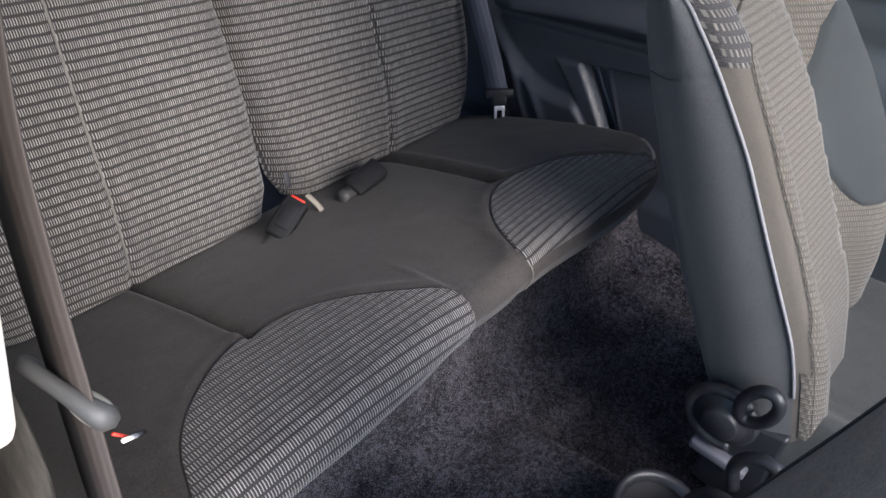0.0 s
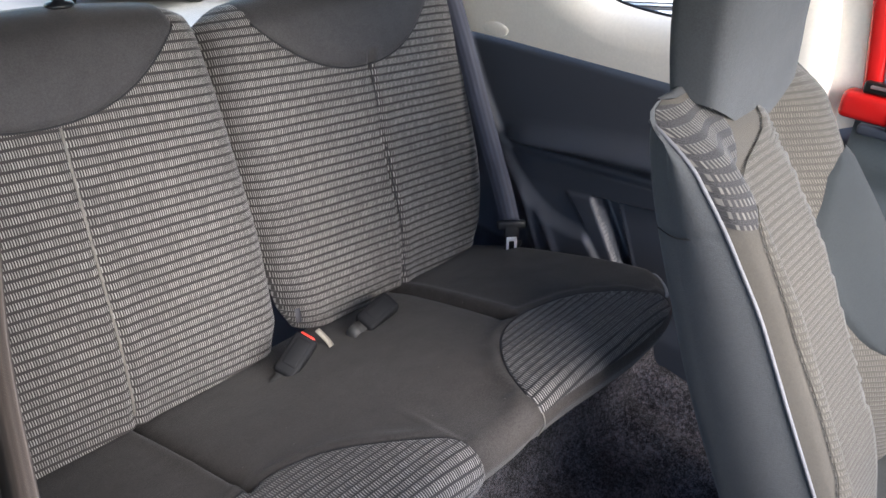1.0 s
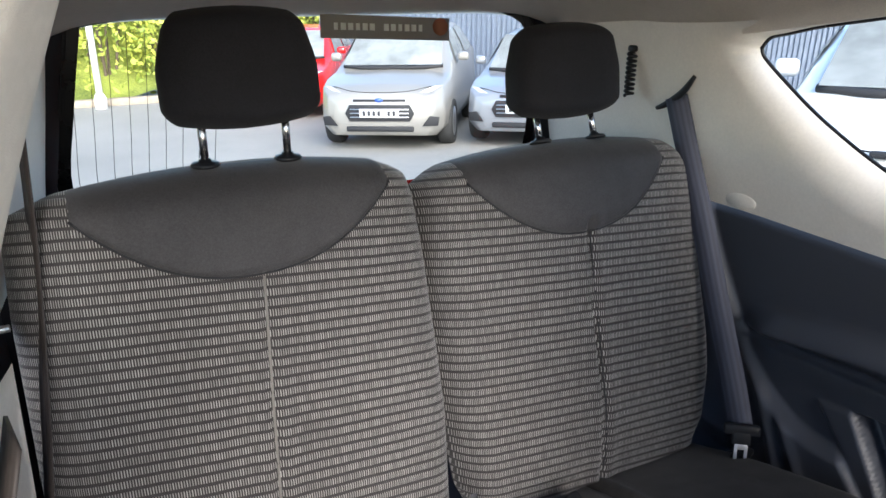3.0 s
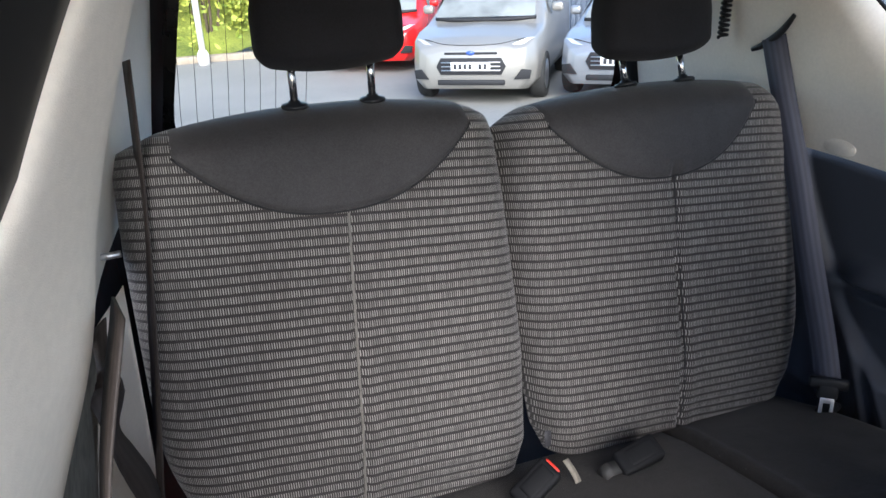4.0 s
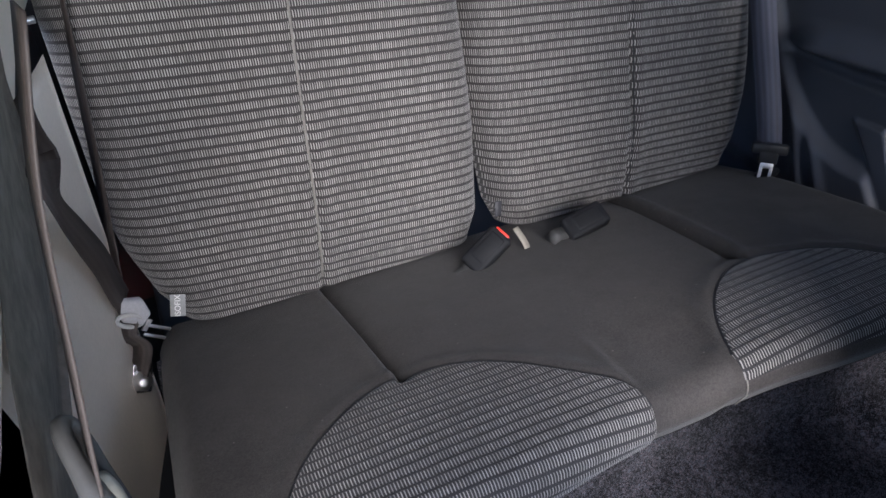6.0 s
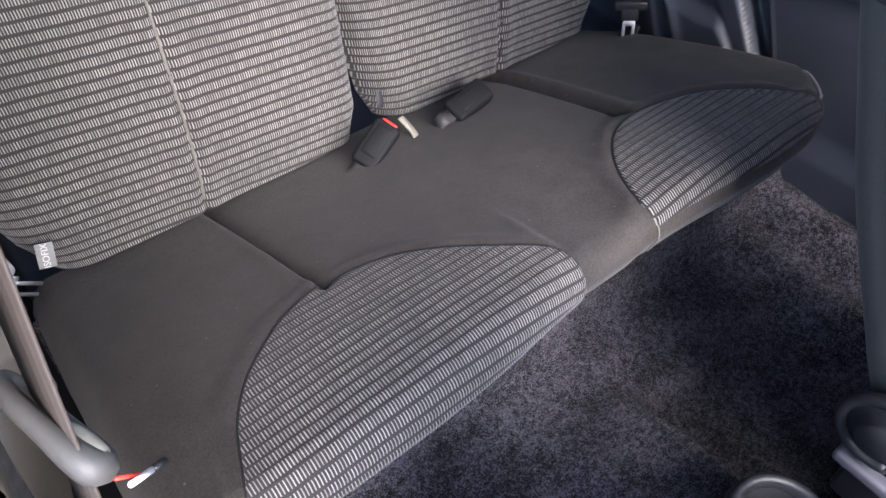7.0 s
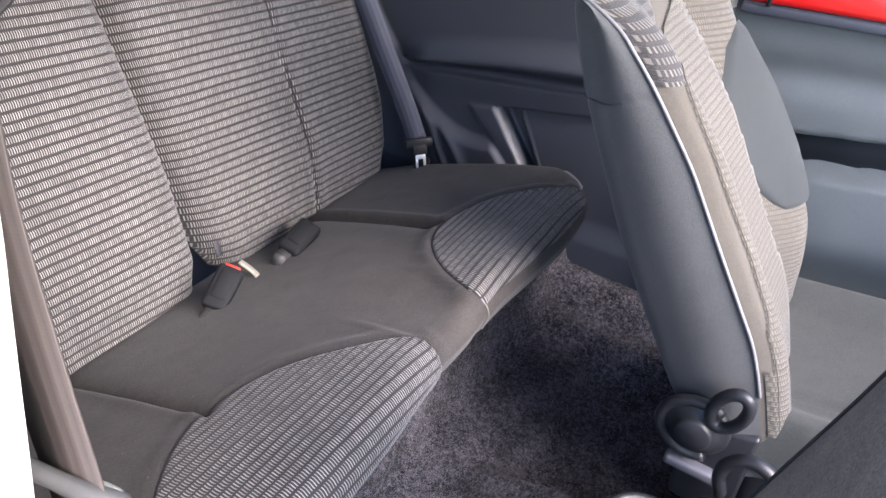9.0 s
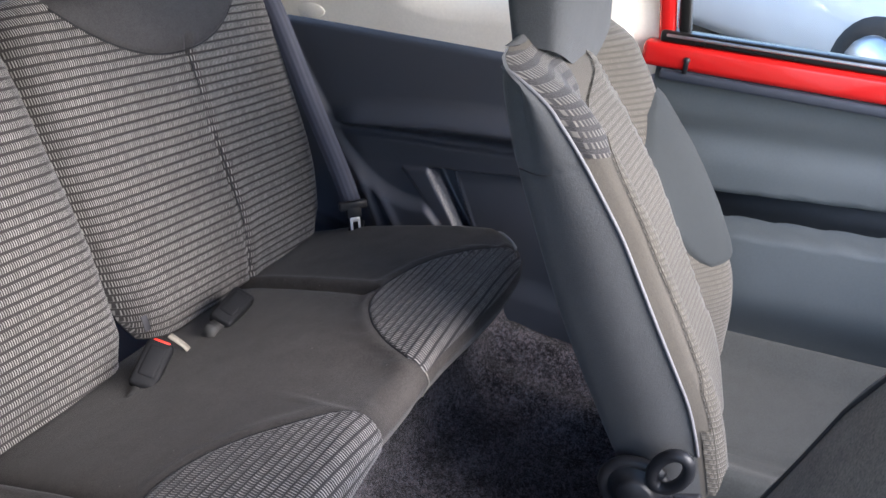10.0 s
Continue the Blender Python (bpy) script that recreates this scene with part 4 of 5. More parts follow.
    part("centre_panel", grid(centre, span(0, 1, 40), span(0.55, 1.118, 90)), M_RIB_FINE, thing, "ribbed pale-stitched centre cloth")

    def shoulder(t, z):
        hi = lerp([(1.02, -0.90), (1.045, -0.80), (1.062, -0.58), (1.09, -0.45), (1.118, -0.38)], z)
        a = -0.999 + (hi + 0.999) * t
        return tuple(shape(a, z, 0.004 * min(1, t / 0.04, (1 - t) / 0.04, (1.1195 - z) / 0.012))), (a * half(z) * 0.9, z)
    part("shoulder_panel", grid(shoulder, span(0, 1, 24), span(1.022, 1.119, 44)), M_RIB_SHOULDER, thing, "ribbed dark shoulder cloth")

    def foot(t, z):
        a = -0.99 + 0.14 * t
        return tuple(shape(a, z, 0.004 * min(1, t / 0.05, (1 - t) / 0.05))), (a * half(z), z)
    part("lower_panel", grid(foot, span(0, 1, 12), span(0.60, 0.70, 20)), M_RIB_FINE, thing, "ribbed dark lower cloth")
    line = smooth_line([(c - half(z) - 0.001, even(PIPE_Y, z, 0.012) - 0.002, z + roll(1.0, z)) for z in span(0.66, 1.100, 30)] + [(c - 0.1825, -0.534, 1.1075 + roll(1.0, 1.1075))], 3)
    part("piping", tube(line, 0.0022, 8), M_PIPING_SEAT, thing, "pale grey piping")
    line = [Vector(shape(lerp(INNER, z), z, 0.004)) for z in span(0.57, 1.11, 60)]
    part("panel_seam", tube(line, 0.0008, 5), M_BOLSTER, thing, "pale stitched seam")
    # smooth outer bolster
    def outer(t, k):
        z = 0.772 + 0.235 * k
        lo = lerp([(0.0, 0.56), (0.05, 0.46), (0.11, 0.39), (0.3, 0.26), (0.5, 0.24), (0.7, 0.36), (0.78, 0.45), (0.9, 0.56), (1.0, 0.74)], k)
        a = lo + (0.985 - lo) * t
        rim = min(1, t / 0.08, (1 - t) / 0.08, k / 0.05, (1 - k) / 0.05)
        return tuple(shape(a, z, 0.002 + 0.010 * math.sqrt(max(0, rim)) * 0.8)), (a, z)
    part("outer_bolster", grid(outer, span(0, 1, 26), span(0, 1, 40)), M_OUTER, thing, "smooth grey padded bolster")
    # headrest block grown out of the back
    def head(k, v):
        a = 2 * math.pi * k / 56
        co, si = math.cos(a), math.sin(a)
        z = 1.085 + 0.285 * v
        cap = math.sin(math.pi / 2 * min(1.0, (1 - v) / 0.25)) ** 0.5
        w = (0.118 - 0.004 * v) * (0.75 + 0.25 * cap)
        x = w * math.copysign(abs(co) ** 0.36, co)
        yc = lerp([(1.08, -0.546), (1.16, -0.535), (1.37, -0.515)], z)
        d = lerp([(1.08, 0.036), (1.13, 0.040), (1.2, 0.042), (1.37, 0.040)], z) * cap
        y = yc + d * math.copysign(abs(si) ** 0.38, si)
        if si < 0:
            y -= 0.007 * ease(1.12, 1.2, z) * (1 - (x / w) ** 2)
        drop = 0.056 * (1 - min(1, abs(x) / w) ** 1.1) * (1 - v) * (1 if si < 0 else 0)
        return (c + x, y, z + 0.026 * (1 - v) - drop), (x, z)
    bm = grid(head, list(range(56)), [t for t in span(0, 1, 40)], loop=True)
    bmesh.ops.contextual_create(bm, geom=[e for e in bm.edges if e.is_boundary and e.verts[0].co.z > 1.3])
    bmesh.ops.recalc_face_normals(bm, faces=bm.faces[:])
    part("headrest", bm, M_SEATSIDE, thing, "plain dark grey built-in headrest")
    # cushion
    def seat(x, y):
        s = (x - c) / 0.19
        z = 0.600 + 0.07 * (-0.84 - y) + 0.03 * ease(0.55, 0.85, abs(s)) - 0.09 * max(0.0, (abs(s) - 0.85) / 0.15) ** 2
        z -= 0.007 * math.exp(-((x - c + 0.085 + 0.02 * (y + 0.9)) / 0.006) ** 2)
        z -= 0.12 * ease(-1.22, -1.30, y)
        return (x, y, z), (x, y)
    bm = grid(seat, span(c - 0.19, c + 0.225, 60), span(-0.80, -1.32, 50), flip=True)
    bmesh.ops.recalc_face_normals(bm, faces=bm.faces[:])
    part("seat_cushion", bm, M_SEATPAD, thing, "grey cloth seat cushion")
    bm = rbox(0.36, 0.46, 0.16, 0.03, 3, pose(c + 0.01, -1.08, 0.46))
    part("seat_base", bm, M_DARK, thing, "black seat base")
    # recliner: cover, dial and lifting ring
    m = pose(c - 0.200, -0.787, 0.586, 0, -90, 0) @ Matrix.Scale(0.72, 4)
    bm = turned([(0.062, -0.01), (0.062, 0.004), (0.056, 0.010), (0.046, 0.010), (0.044, 0.016), (0.034, 0.018), (0.034, 0.026), (0.030, 0.030)], 36, m)
    part("recliner_dial", bm, M_PLASTIC, thing, "black ribbed recliner dial")
    bm = tube([m @ Vector((0.064 * math.cos(t), 0.064 * math.sin(t), 0.006)) for t in span(-0.6, 3.6, 30)], 0.008, 8)
    part("recliner_rim", bm, M_PLASTIC, thing)
    ringc = Vector((c - 0.214, -0.820, 0.645))
    pts = []
    for k in range(32):
        t = 2 * math.pi * k / 32
        u, v = 0.0185 * math.cos(t), 0.036 * math.sin(t)
        pts.append(ringc + Vector((-0.004 * math.sin(t), 0.96 * u - 0.28 * v, 0.28 * u + 0.96 * v)))
    part("lift_handle", tube(pts, 0.0082, 12, True), M_PLASTIC, thing, "black looped lift handle")
    bm = prism([(c - 0.195, -0.775, 0.58), (c - 0.195, -0.775, 0.44), (c - 0.195, -0.86, 0.42), (c - 0.195, -0.865, 0.60)], (0.02, 0, 0), 0.006)
    part("hinge_cover", bm, M_PLASTIC, thing, "black hinge cover")
    # ledge below the recliner, its violet highlight held in the colour
    bm = rbox(0.022, 0.080, 0.018, 0.005, 2, pose(c - 0.200, -0.800, 0.512, 4, 0, 0))
    part("hinge_trim", bm, M_HINGE, thing, "plastic edge strip with a lilac highlight in its colour")
    for sx in (-0.155, 0.155):
        part("seat_rail", rbox(0.045, 0.46, 0.03, 0.004, 2, pose(c + sx, -1.12, 0.345)), M_GREY, thing, "dark grey slide rail")
    return thing


front_seat(0.900)


def near_seat():
    """The driver's seat, slid and tipped forward: its back leans over."""
    thing = empty("front_seat", "front driver seat in dark grey cloth tipped forward", "car seat")
    lean = radians(14.5)
    up = Vector((0, -math.sin(lean), math.cos(lean)))
    back = Vector((0, math.cos(lean), math.sin(lean)))
    base = Vector((0.275, -0.815, 0.60))

    def shell(k, v):
        a = 2 * math.pi * k / 64
        co, si = math.cos(a), math.sin(a)
        h = -0.25 + 0.80 * v
        cap = math.sin(math.pi / 2 * min(1.0, (1 - v) / 0.12)) ** 0.6
        w = lerp([(-0.25, 0.18), (-0.05, 0.20), (0.15, 0.245), (0.4, 0.235), (0.55, 0.17)], h) * (0.8 + 0.2 * cap)
        x = w * math.copysign(abs(co) ** 0.55, co)
        d = 0.055 * math.copysign(abs(si) ** 0.75, si) * cap
        p = base + up * max(h, 0) + Vector((0, -0.6 * min(h, 0) ** 2, min(h, 0))) + back * (d - 0.055) + Vector((x, 0, 0))
        p += back * 0.0025 * noise.noise((x * 5, h * 5, 9.0)) + Vector((0, -0.012 * ease(0.16, -0.08, h), 0))
        return tuple(p), (x, h)
    bm = grid(shell, list(range(64)), span(0, 1, 40), loop=True)
    bmesh.ops.contextual_create(bm, geom=[e for e in bm.edges if e.is_boundary])
    bmesh.ops.recalc_face_normals(bm, faces=bm.faces[:])
    part("backrest", bm, M_NEAR, thing, "worn dark grey cloth back")
    pts = []
    for v in span(0.02, 0.9, 40):
        q = Vector(shell(9.5, v)[0])
        pts.append(q + back * 0.001)
    part("back_seam", tube(pts, 0.0018, 5), M_DARK, thing, "dark stitched seam")
    part("side_rim", tube(smooth_line([(0.560, -0.815, 0.40), (0.560, -0.808, 0.485), (0.560, -0.807, 0.535), (0.558, -0.814, 0.585), (0.552, -0.830, 0.622), (0.545, -0.855, 0.634), (0.54, -0.885, 0.630)], 6), 0.009, 10), M_PLASTIC, thing, "curved black plastic seat side rim")
    part("side_cover", prism([(0.555, -0.825, 0.40), (0.555, -0.818, 0.52), (0.553, -0.835, 0.60), (0.548, -0.90, 0.615), (0.548, -0.93, 0.42)], (-0.05, 0, 0), 0.006), M_DARK, thing, "black seat side cover")
    part("lift_handle", tube(smooth_line([(0.592, -0.842, 0.605), (0.592, -0.834, 0.635), (0.591, -0.842, 0.662), (0.590, -0.864, 0.676), (0.589, -0.888, 0.664), (0.589, -0.892, 0.635), (0.59, -0.875, 0.610)], 5), 0.008, 10), M_PLASTIC, thing, "black looped lift handle")
    part("seat_cushion", rbox(0.44, 0.48, 0.16, 0.05, 4, pose(0.275, -1.30, 0.52, 8, 0, 0)), M_SEATSIDE, thing)
    part("seat_base", rbox(0.40, 0.5, 0.14, 0.02, 2, pose(0.275, -1.28, 0.38)), M_DARK, thing)
    return thing


near_seat()


# ---- belts and buckles ----
def buckle(tip, heel, red):
    thing = empty("belt_buckle", "black plastic belt buckle with red button on the bench" if red else "black plastic belt buckle lying on the bench", "buckle", "rear belt buckles")
    tip, heel = Vector(tip), Vector(heel)
    d = (tip - heel)
    n = d.length
    y = d.normalized()
    x = y.cross(Vector((-0.25, -0.55, 1) if red else (-0.1, -0.45, 1))).normalized()
    z = x.cross(y)
    m = Matrix.Translation((tip + heel) / 2) @ Matrix((x, y, z)).transposed().to_4x4()
    bm = rbox(0.042, n, 0.026, 0.007, 4, m)
    rbox(0.030, n * 0.72, 0.030, 0.006, 3, m @ pose(0, 0.004, 0), bm)
    part("case", bm, M_CUP, thing)
    if red:
        part("button", rbox(0.027, 0.007, 0.014, 0.003, 2, m @ pose(0, n / 2 - 0.001, 0.004)), M_REDBUTTON, thing, "red release button")
    else:
        part("slot", rbox(0.024, 0.004, 0.004, 0.001, 1, m @ pose(0, n / 2 - 0.001, 0.002)), M_DARK, thing)
    # webbing folded into the bench
    p0 = heel
    pts = smooth_line([p0 + y * 0.008, p0 - y * 0.006 + z * 0.003, p0 - y * 0.018 + z * 0.010, p0 - y * 0.027 + z * 0.004, p0 - y * 0.027 - z * 0.012, p0 - y * 0.018 - z * 0.022], 5)
    part("strap", strip(pts, 0.022, x, 0.0035), M_GREY, thing, "short dark webbing loop")
    return thing


buckle((0.592, -0.054, 0.609), (0.527, -0.068, 0.572), True)
buckle((0.776, -0.062, 0.598), (0.700, -0.068, 0.584), False)


def leaning_tag(name, place, size, turn, label, cat, text):
    thing = empty(name, label, cat)
    m = pose(*place, *turn)
    part("tag", rbox(size[0], 0.0012, size[1], 0.0004, 1, m), M_TAG, thing, "grey woven label")
    cu = bpy.data.curves.new("words", "FONT")
    cu.body, cu.size, cu.extrude, cu.align_x, cu.align_y = text, size[1] * 0.34, 0.0002, "CENTER", "CENTER"
    tmp = new("words", cu)
    dep = bpy.context.evaluated_depsgraph_get()
    me = bpy.data.meshes.new_from_object(tmp.evaluated_get(dep))
    bpy.data.objects.remove(tmp)
    me.materials.clear()
    me.materials.append(M_WHITE)
    word = new("print", me)
    word.parent = thing
    word.matrix_basis = m @ pose(0, -0.0009, 0, 90, 0, 0) @ pose(0, 0, 0, 0, 0, 90)
    return thing


leaning_tag("child_seat_tag", (0.101, 0.012, 0.600), (0.021, 0.034), (-18, 12, -8), "grey woven child seat anchor label beside the seat back", "label", "ISOFIX")

# straps in the gap between the seat backs
thing = empty("loose_strap", "beige webbing strap end tucked between the seat backs", "strap")
pts = smooth_line([(0.628, -0.030, 0.592), (0.632, -0.046, 0.582), (0.634, -0.060, 0.572), (0.632, -0.066, 0.560)], 5)
part("strap", strip(pts, 0.011, (1, 0.2, 0), 0.002), M_STRAP, thing)
part("strap_tag", rbox(0.012, 0.001, 0.026, 0.0003, 1, pose(0.612, 0.0, 0.615, -18, 8, 0)), M_INK, thing, "black printed tag")


def rear_belt(points, across, label, blue=True):
    thing = empty("seat_belt", label, "seat belt", "rear seat belts")
    part("webbing", strip(smooth_line(points, 8), 0.041, across), M_WEB_BLUE if blue else M_WEB, thing)
    return thing


far_belt = rear_belt([(1.168, 0.232, 1.165), (1.166, 0.185, 1.068), (1.160, 0.126, 0.960), (1.146, 0.048, 0.817), (1.128, -0.025, 0.701), (1.122, -0.060, 0.630)], (0.55, -0.83, 0.1), "dark blue-grey rear seat belt hanging from a cream pillar")
bm = tube(smooth_line([(1.160, 0.272, 1.138), (1.166, 0.250, 1.150), (1.172, 0.222, 1.174), (1.176, 0.200, 1.206)], 6), [0.004 + 0.003 * math.sin(math.pi * k / 18) for k in range(19)], 10)
part("belt_slot", bm, M_PLASTIC, far_belt, "black plastic belt slot")
m = pose(1.118, -0.066, 0.628, -14, 0, -38)
bm = rbox(0.062, 0.014, 0.020, 0.005, 3, m)
rbox(0.034, 0.014, 0.030, 0.005, 3, m @ pose(0, 0, -0.014), bm)
part("tongue_grip", bm, M_PLASTIC, far_belt, "black plastic tongue grip")
bm = rbox(0.022, 0.003, 0.010, 0.001, 2, m @ pose(0, -0.006, -0.030))
for sx in (-0.0085, 0.0085):
    rbox(0.006, 0.003, 0.034, 0.001, 2, m @ pose(sx, -0.006, -0.045), bm)
rbox(0.022, 0.003, 0.007, 0.001, 2, m @ pose(0, -0.006, -0.060), bm)
part("tongue", bm, M_STEEL, far_belt, "bright steel tongue")
bm = rbox(0.05, 0.028, 0.012, 0.005, 3, pose(1.125, -0.07, 0.575, 0, 0, 20))
part("anchor_cover", bm, M_PLASTIC, far_belt)

left_belt = rear_belt([(0.097, 0.215, 1.215), (0.086, 0.175, 1.05), (0.066, 0.105, 0.86), (0.040, 0.045, 0.67), (0.031, 0.035, 0.610)], (0.25, -0.95, 0.0), "dark rear seat belt hanging beside the seat back", False)
bm = strip(smooth_line([(0.030, -0.06, 0.985), (0.034, -0.13, 0.945), (0.037, -0.150, 0.900), (0.038, -0.112, 0.840), (0.038, -0.050, 0.755), (0.036, -0.010, 0.680), (0.036, 0.018, 0.628)], 8), 0.038, [(0.1 + 0.4 * ease(14, 36, k), 0.75, 0.6 - 0.2 * ease(14, 36, k)) for k in range(49)])
part("webbing", bm, M_WEB, left_belt, "dark twisted lower webbing")
bm = prism([(0.022, 0.020, 0.640), (0.058, 0.016, 0.634), (0.062, 0.010, 0.612), (0.048, 0.008, 0.598), (0.022, 0.014, 0.606)], (0.004, -0.012, -0.002), 0.003)
part("tongue_grip", bm, M_PIPING, left_belt, "pale grey plastic tongue grip")
ring = [(0.036 + 0.015 * math.cos(k * math.pi / 10) + 0.006 * math.sin(k * math.pi / 10), 0.002, 0.606 + 0.009 * math.sin(k * math.pi / 10) - 0.008 * math.cos(k * math.pi / 10)) for k in range(20)]
part("tongue_ring", tube(ring, 0.0035, 8, True), M_TAG, left_belt, "grey moulded ring round the webbing")
bm = rbox(0.020, 0.003, 0.008, 0.001, 2, pose(0.054, 0.004, 0.588, 0, -48, 10))
for k in (-0.008, 0.008):
    rbox(0.005, 0.003, 0.034, 0.001, 2, pose(0.064, 0.002, 0.572, 0, -48, 10) @ pose(k, 0, 0), bm)
part("tongue", bm, M_STEEL, left_belt, "bright steel tongue")
part("tail", strip(smooth_line([(0.034, 0.010, 0.605), (0.026, 0.004, 0.580), (0.038, 0.000, 0.558), (0.032, -0.004, 0.535), (0.024, -0.004, 0.515), (0.020, -0.006, 0.495)], 6), 0.032, [(0.8 - 0.2 * ease(8, 24, k), -0.5 - 0.3 * ease(8, 24, k), 0.2 - 0.1 * ease(8, 24, k)) for k in range(31)], 0.003), M_WEB, left_belt, "folded webbing end")
part("anchor", turned([(0.016, 0), (0.016, 0.004), (0.010, 0.006), (0.010, 0.012), (0.004, 0.013)], 6, pose(0.022, -0.012, 0.500, 60, 30, 0)), M_STEEL, left_belt, "steel anchor bolt")
part("anchor_plate", rbox(0.030, 0.004, 0.046, 0.002, 2, pose(0.022, -0.004, 0.498, -20, 25, 10)), M_CHROME, left_belt, "steel anchor plate")
catch = empty("seat_catch", "small bright steel seat latch pin on the side panel", "latch")
part("pin", tube([(0.020, 0.105, 0.996), (0.052, 0.103, 0.998)], 0.0045, 12), M_STEEL, catch)
part("base", turned([(0.012, 0), (0.012, 0.006), (0.008, 0.009)], 16, pose(0.008, 0.105, 0.995, 0, 90, 0)), M_PLASTIC, catch)

front_belt = empty("seat_belt", "dark front seat belt through a plastic guide arm", "seat belt")
pts = smooth_line([(0.110, -0.490, 1.21), (0.091, -0.508, 1.138), (0.078, -0.526, 1.06), (0.0685, -0.5425, 1.0), (0.0585, -0.559, 0.93), (0.0445, -0.579, 0.82), (0.028, -0.60, 0.70), (0.0, -0.64, 0.5)], 6)
part("webbing", strip(pts, 0.045, (-0.168, 0.97, -0.186), 0.0016), M_WEB, front_belt)
ax = [Vector((0.055, -0.513, 0.991)), Vector((0.072, -0.571, 0.975))]
d = (ax[1] - ax[0]).normalized()
s = Vector((0.13, 0.31, -0.35))
s = (s - d * s.dot(d)).normalized()
pts = []
for k in range(40):
    t = 2 * math.pi * k / 40
    L = (ax[1] - ax[0]).length / 2
    pts.append((ax[0] + ax[1]) / 2 + d * (L * math.copysign(abs(math.cos(t)) ** 0.7, math.cos(t))) + s * (0.009 * math.copysign(abs(math.sin(t)) ** 0.8, math.sin(t))))
part("guide_arm", tube(pts, [0.0055 + 0.003 * max(0.0, math.cos(2 * math.pi * k / 40)) for k in range(40)], 8, True), M_GREY, front_belt, "dark grey looped plastic guide arm")
end = [ax[0].lerp(ax[1], k) for k in (0.62, 0.70, 0.82, 0.94, 1.04, 1.10)]
part("arm_end", tube(end, [0.0068, 0.0082, 0.0092, 0.0090, 0.0072, 0.0030], 14), M_ARM, front_belt, "pale rounded end of the guide arm")

part("belt_tab", tube([(0.074, -0.564, 0.950), (0.083, -0.557, 0.932)], 0.0012, 8), M_REDBUTTON, front_belt, "small red belt tab")
part("belt_label", tube([(0.078, -0.565, 0.940), (0.089, -0.554, 0.924)], 0.0018, 8), M_WHITE, front_belt, "small white label")
part("belt_clip", tube([(0.090, -0.553, 0.923), (0.096, -0.547, 0.914)], 0.0024, 8), M_PLASTIC, front_belt)
cord = empty("coiled_cord", "black coiled cord hanging by the rear pillar", "cord")
line = [(1.150 + 0.008 * math.cos(k * 0.6), 0.343 + 0.008 * math.sin(k * 0.6), 1.236 - 0.00085 * k) for k in range(100)]
part("coil", tube(line, 0.0032, 6), M_PLASTIC, cord)
part("hook", rbox(0.014, 0.02, 0.012, 0.004, 2, pose(1.154, 0.346, 1.243)), M_PLASTIC, cord)

# ---- between the seats ----
console = empty("centre_console", "black plastic rear cup holder between the front seats", "cup holder")
cup = Vector((0.622, -0.772, 0.436))


def cup_shape(profile, open_top=False):
    b = turned(profile, 40)
    for v in b.verts:
        k = ease(-0.13, 0.0, v.co.z)
        v.co.z += (0.04 * v.co.x + 0.12 * v.co.y) * k
    bmesh.ops.delete(b, geom=[f for f in b.faces if len(f.verts) > 4 and open_top], context="FACES_ONLY")
    b.transform(Matrix.Translation(cup))
    return b


part("cup_holder", cup_shape([(0.070, -0.14), (0.076, -0.10), (0.074, -0.05), (0.066, -0.008), (0.063, -0.002), (0.054, -0.004), (0.050, -0.070), (0.045, -0.078), (0.02, -0.078), (0.001, -0.078)]), M_CUP, console)
part("cup_rim", cup_shape([(0.0690, -0.020), (0.0668, -0.008), (0.0640, -0.001), (0.0590, 0.0015), (0.0530, -0.003), (0.0500, -0.012)], True), M_PLASTIC, console, "worn black bevelled rim")
bm = rbox(0.14, 0.50, 0.12, 0.03, 4, pose(0.632, -1.06, 0.375))
part("console_body", bm, M_PLASTIC, console, "black console moulding")
clip = empty("rail_end", "bright steel seat rail end on the carpet", "seat rail")
bm = rbox(0.010, 0.085, 0.010, 0.002, 2, pose(0.564, -0.793, 0.352))
rbox(0.010, 0.085, 0.010, 0.002, 2, pose(0.530, -0.795, 0.352), bm)
rbox(0.036, 0.075, 0.004, 0.001, 1, pose(0.547, -0.795, 0.345), bm)
part("channel", bm, M_STEEL, clip)
part("bolt", turned([(0.007, 0), (0.007, 0.006), (0.004, 0.008)], 12, pose(0.547, -0.790, 0.347)), M_STEEL, clip)


# ---- outside ----
SLOPE = -0.05
FALL = [(-300, 0.6), (-40, 0.4), (-3, 0.02), (0, 0.0), (2.5, -0.27), (5.0, -0.56), (7.9, -0.835), (11.0, -0.96), (14.6, -1.03), (40, -1.6), (300, -6.0)]


def ground_z(y):
    """The forecourt falls away behind the car, then runs nearly level."""
    return (lerp(FALL, y - 0.6) + lerp(FALL, y) + lerp(FALL, y + 0.6)) / 3


M_ASPHALT = plain("pale_forecourt", (0.235, 0.225, 0.205), 0.85, 0, 0.15, 20, 0.4, wear=0.6)
M_CARWHITE = car_paint("white_car_paint", (0.62, 0.62, 0.605))
M_CARPALE = car_paint("pale_silver_car_paint", (0.29, 0.275, 0.25), 0.35)
M_CARSILVER = car_paint("silver_car_paint", (0.27, 0.28, 0.30), 0.4)
# uneven grey base stands for the pale reflection; real gloss is kept low
M_CARGLASS = plain("painted_reflection_glass", (0.20, 0.21, 0.205), 0.12, 0, 0.35, 3, 0.0, 0.22, wear=1.3)
M_BADGE = plain("blue_badge", (0.05, 0.1, 0.35), 0.2)
M_TYRE = plain("tyre_rubber", (0.02, 0.02, 0.02), 0.8)
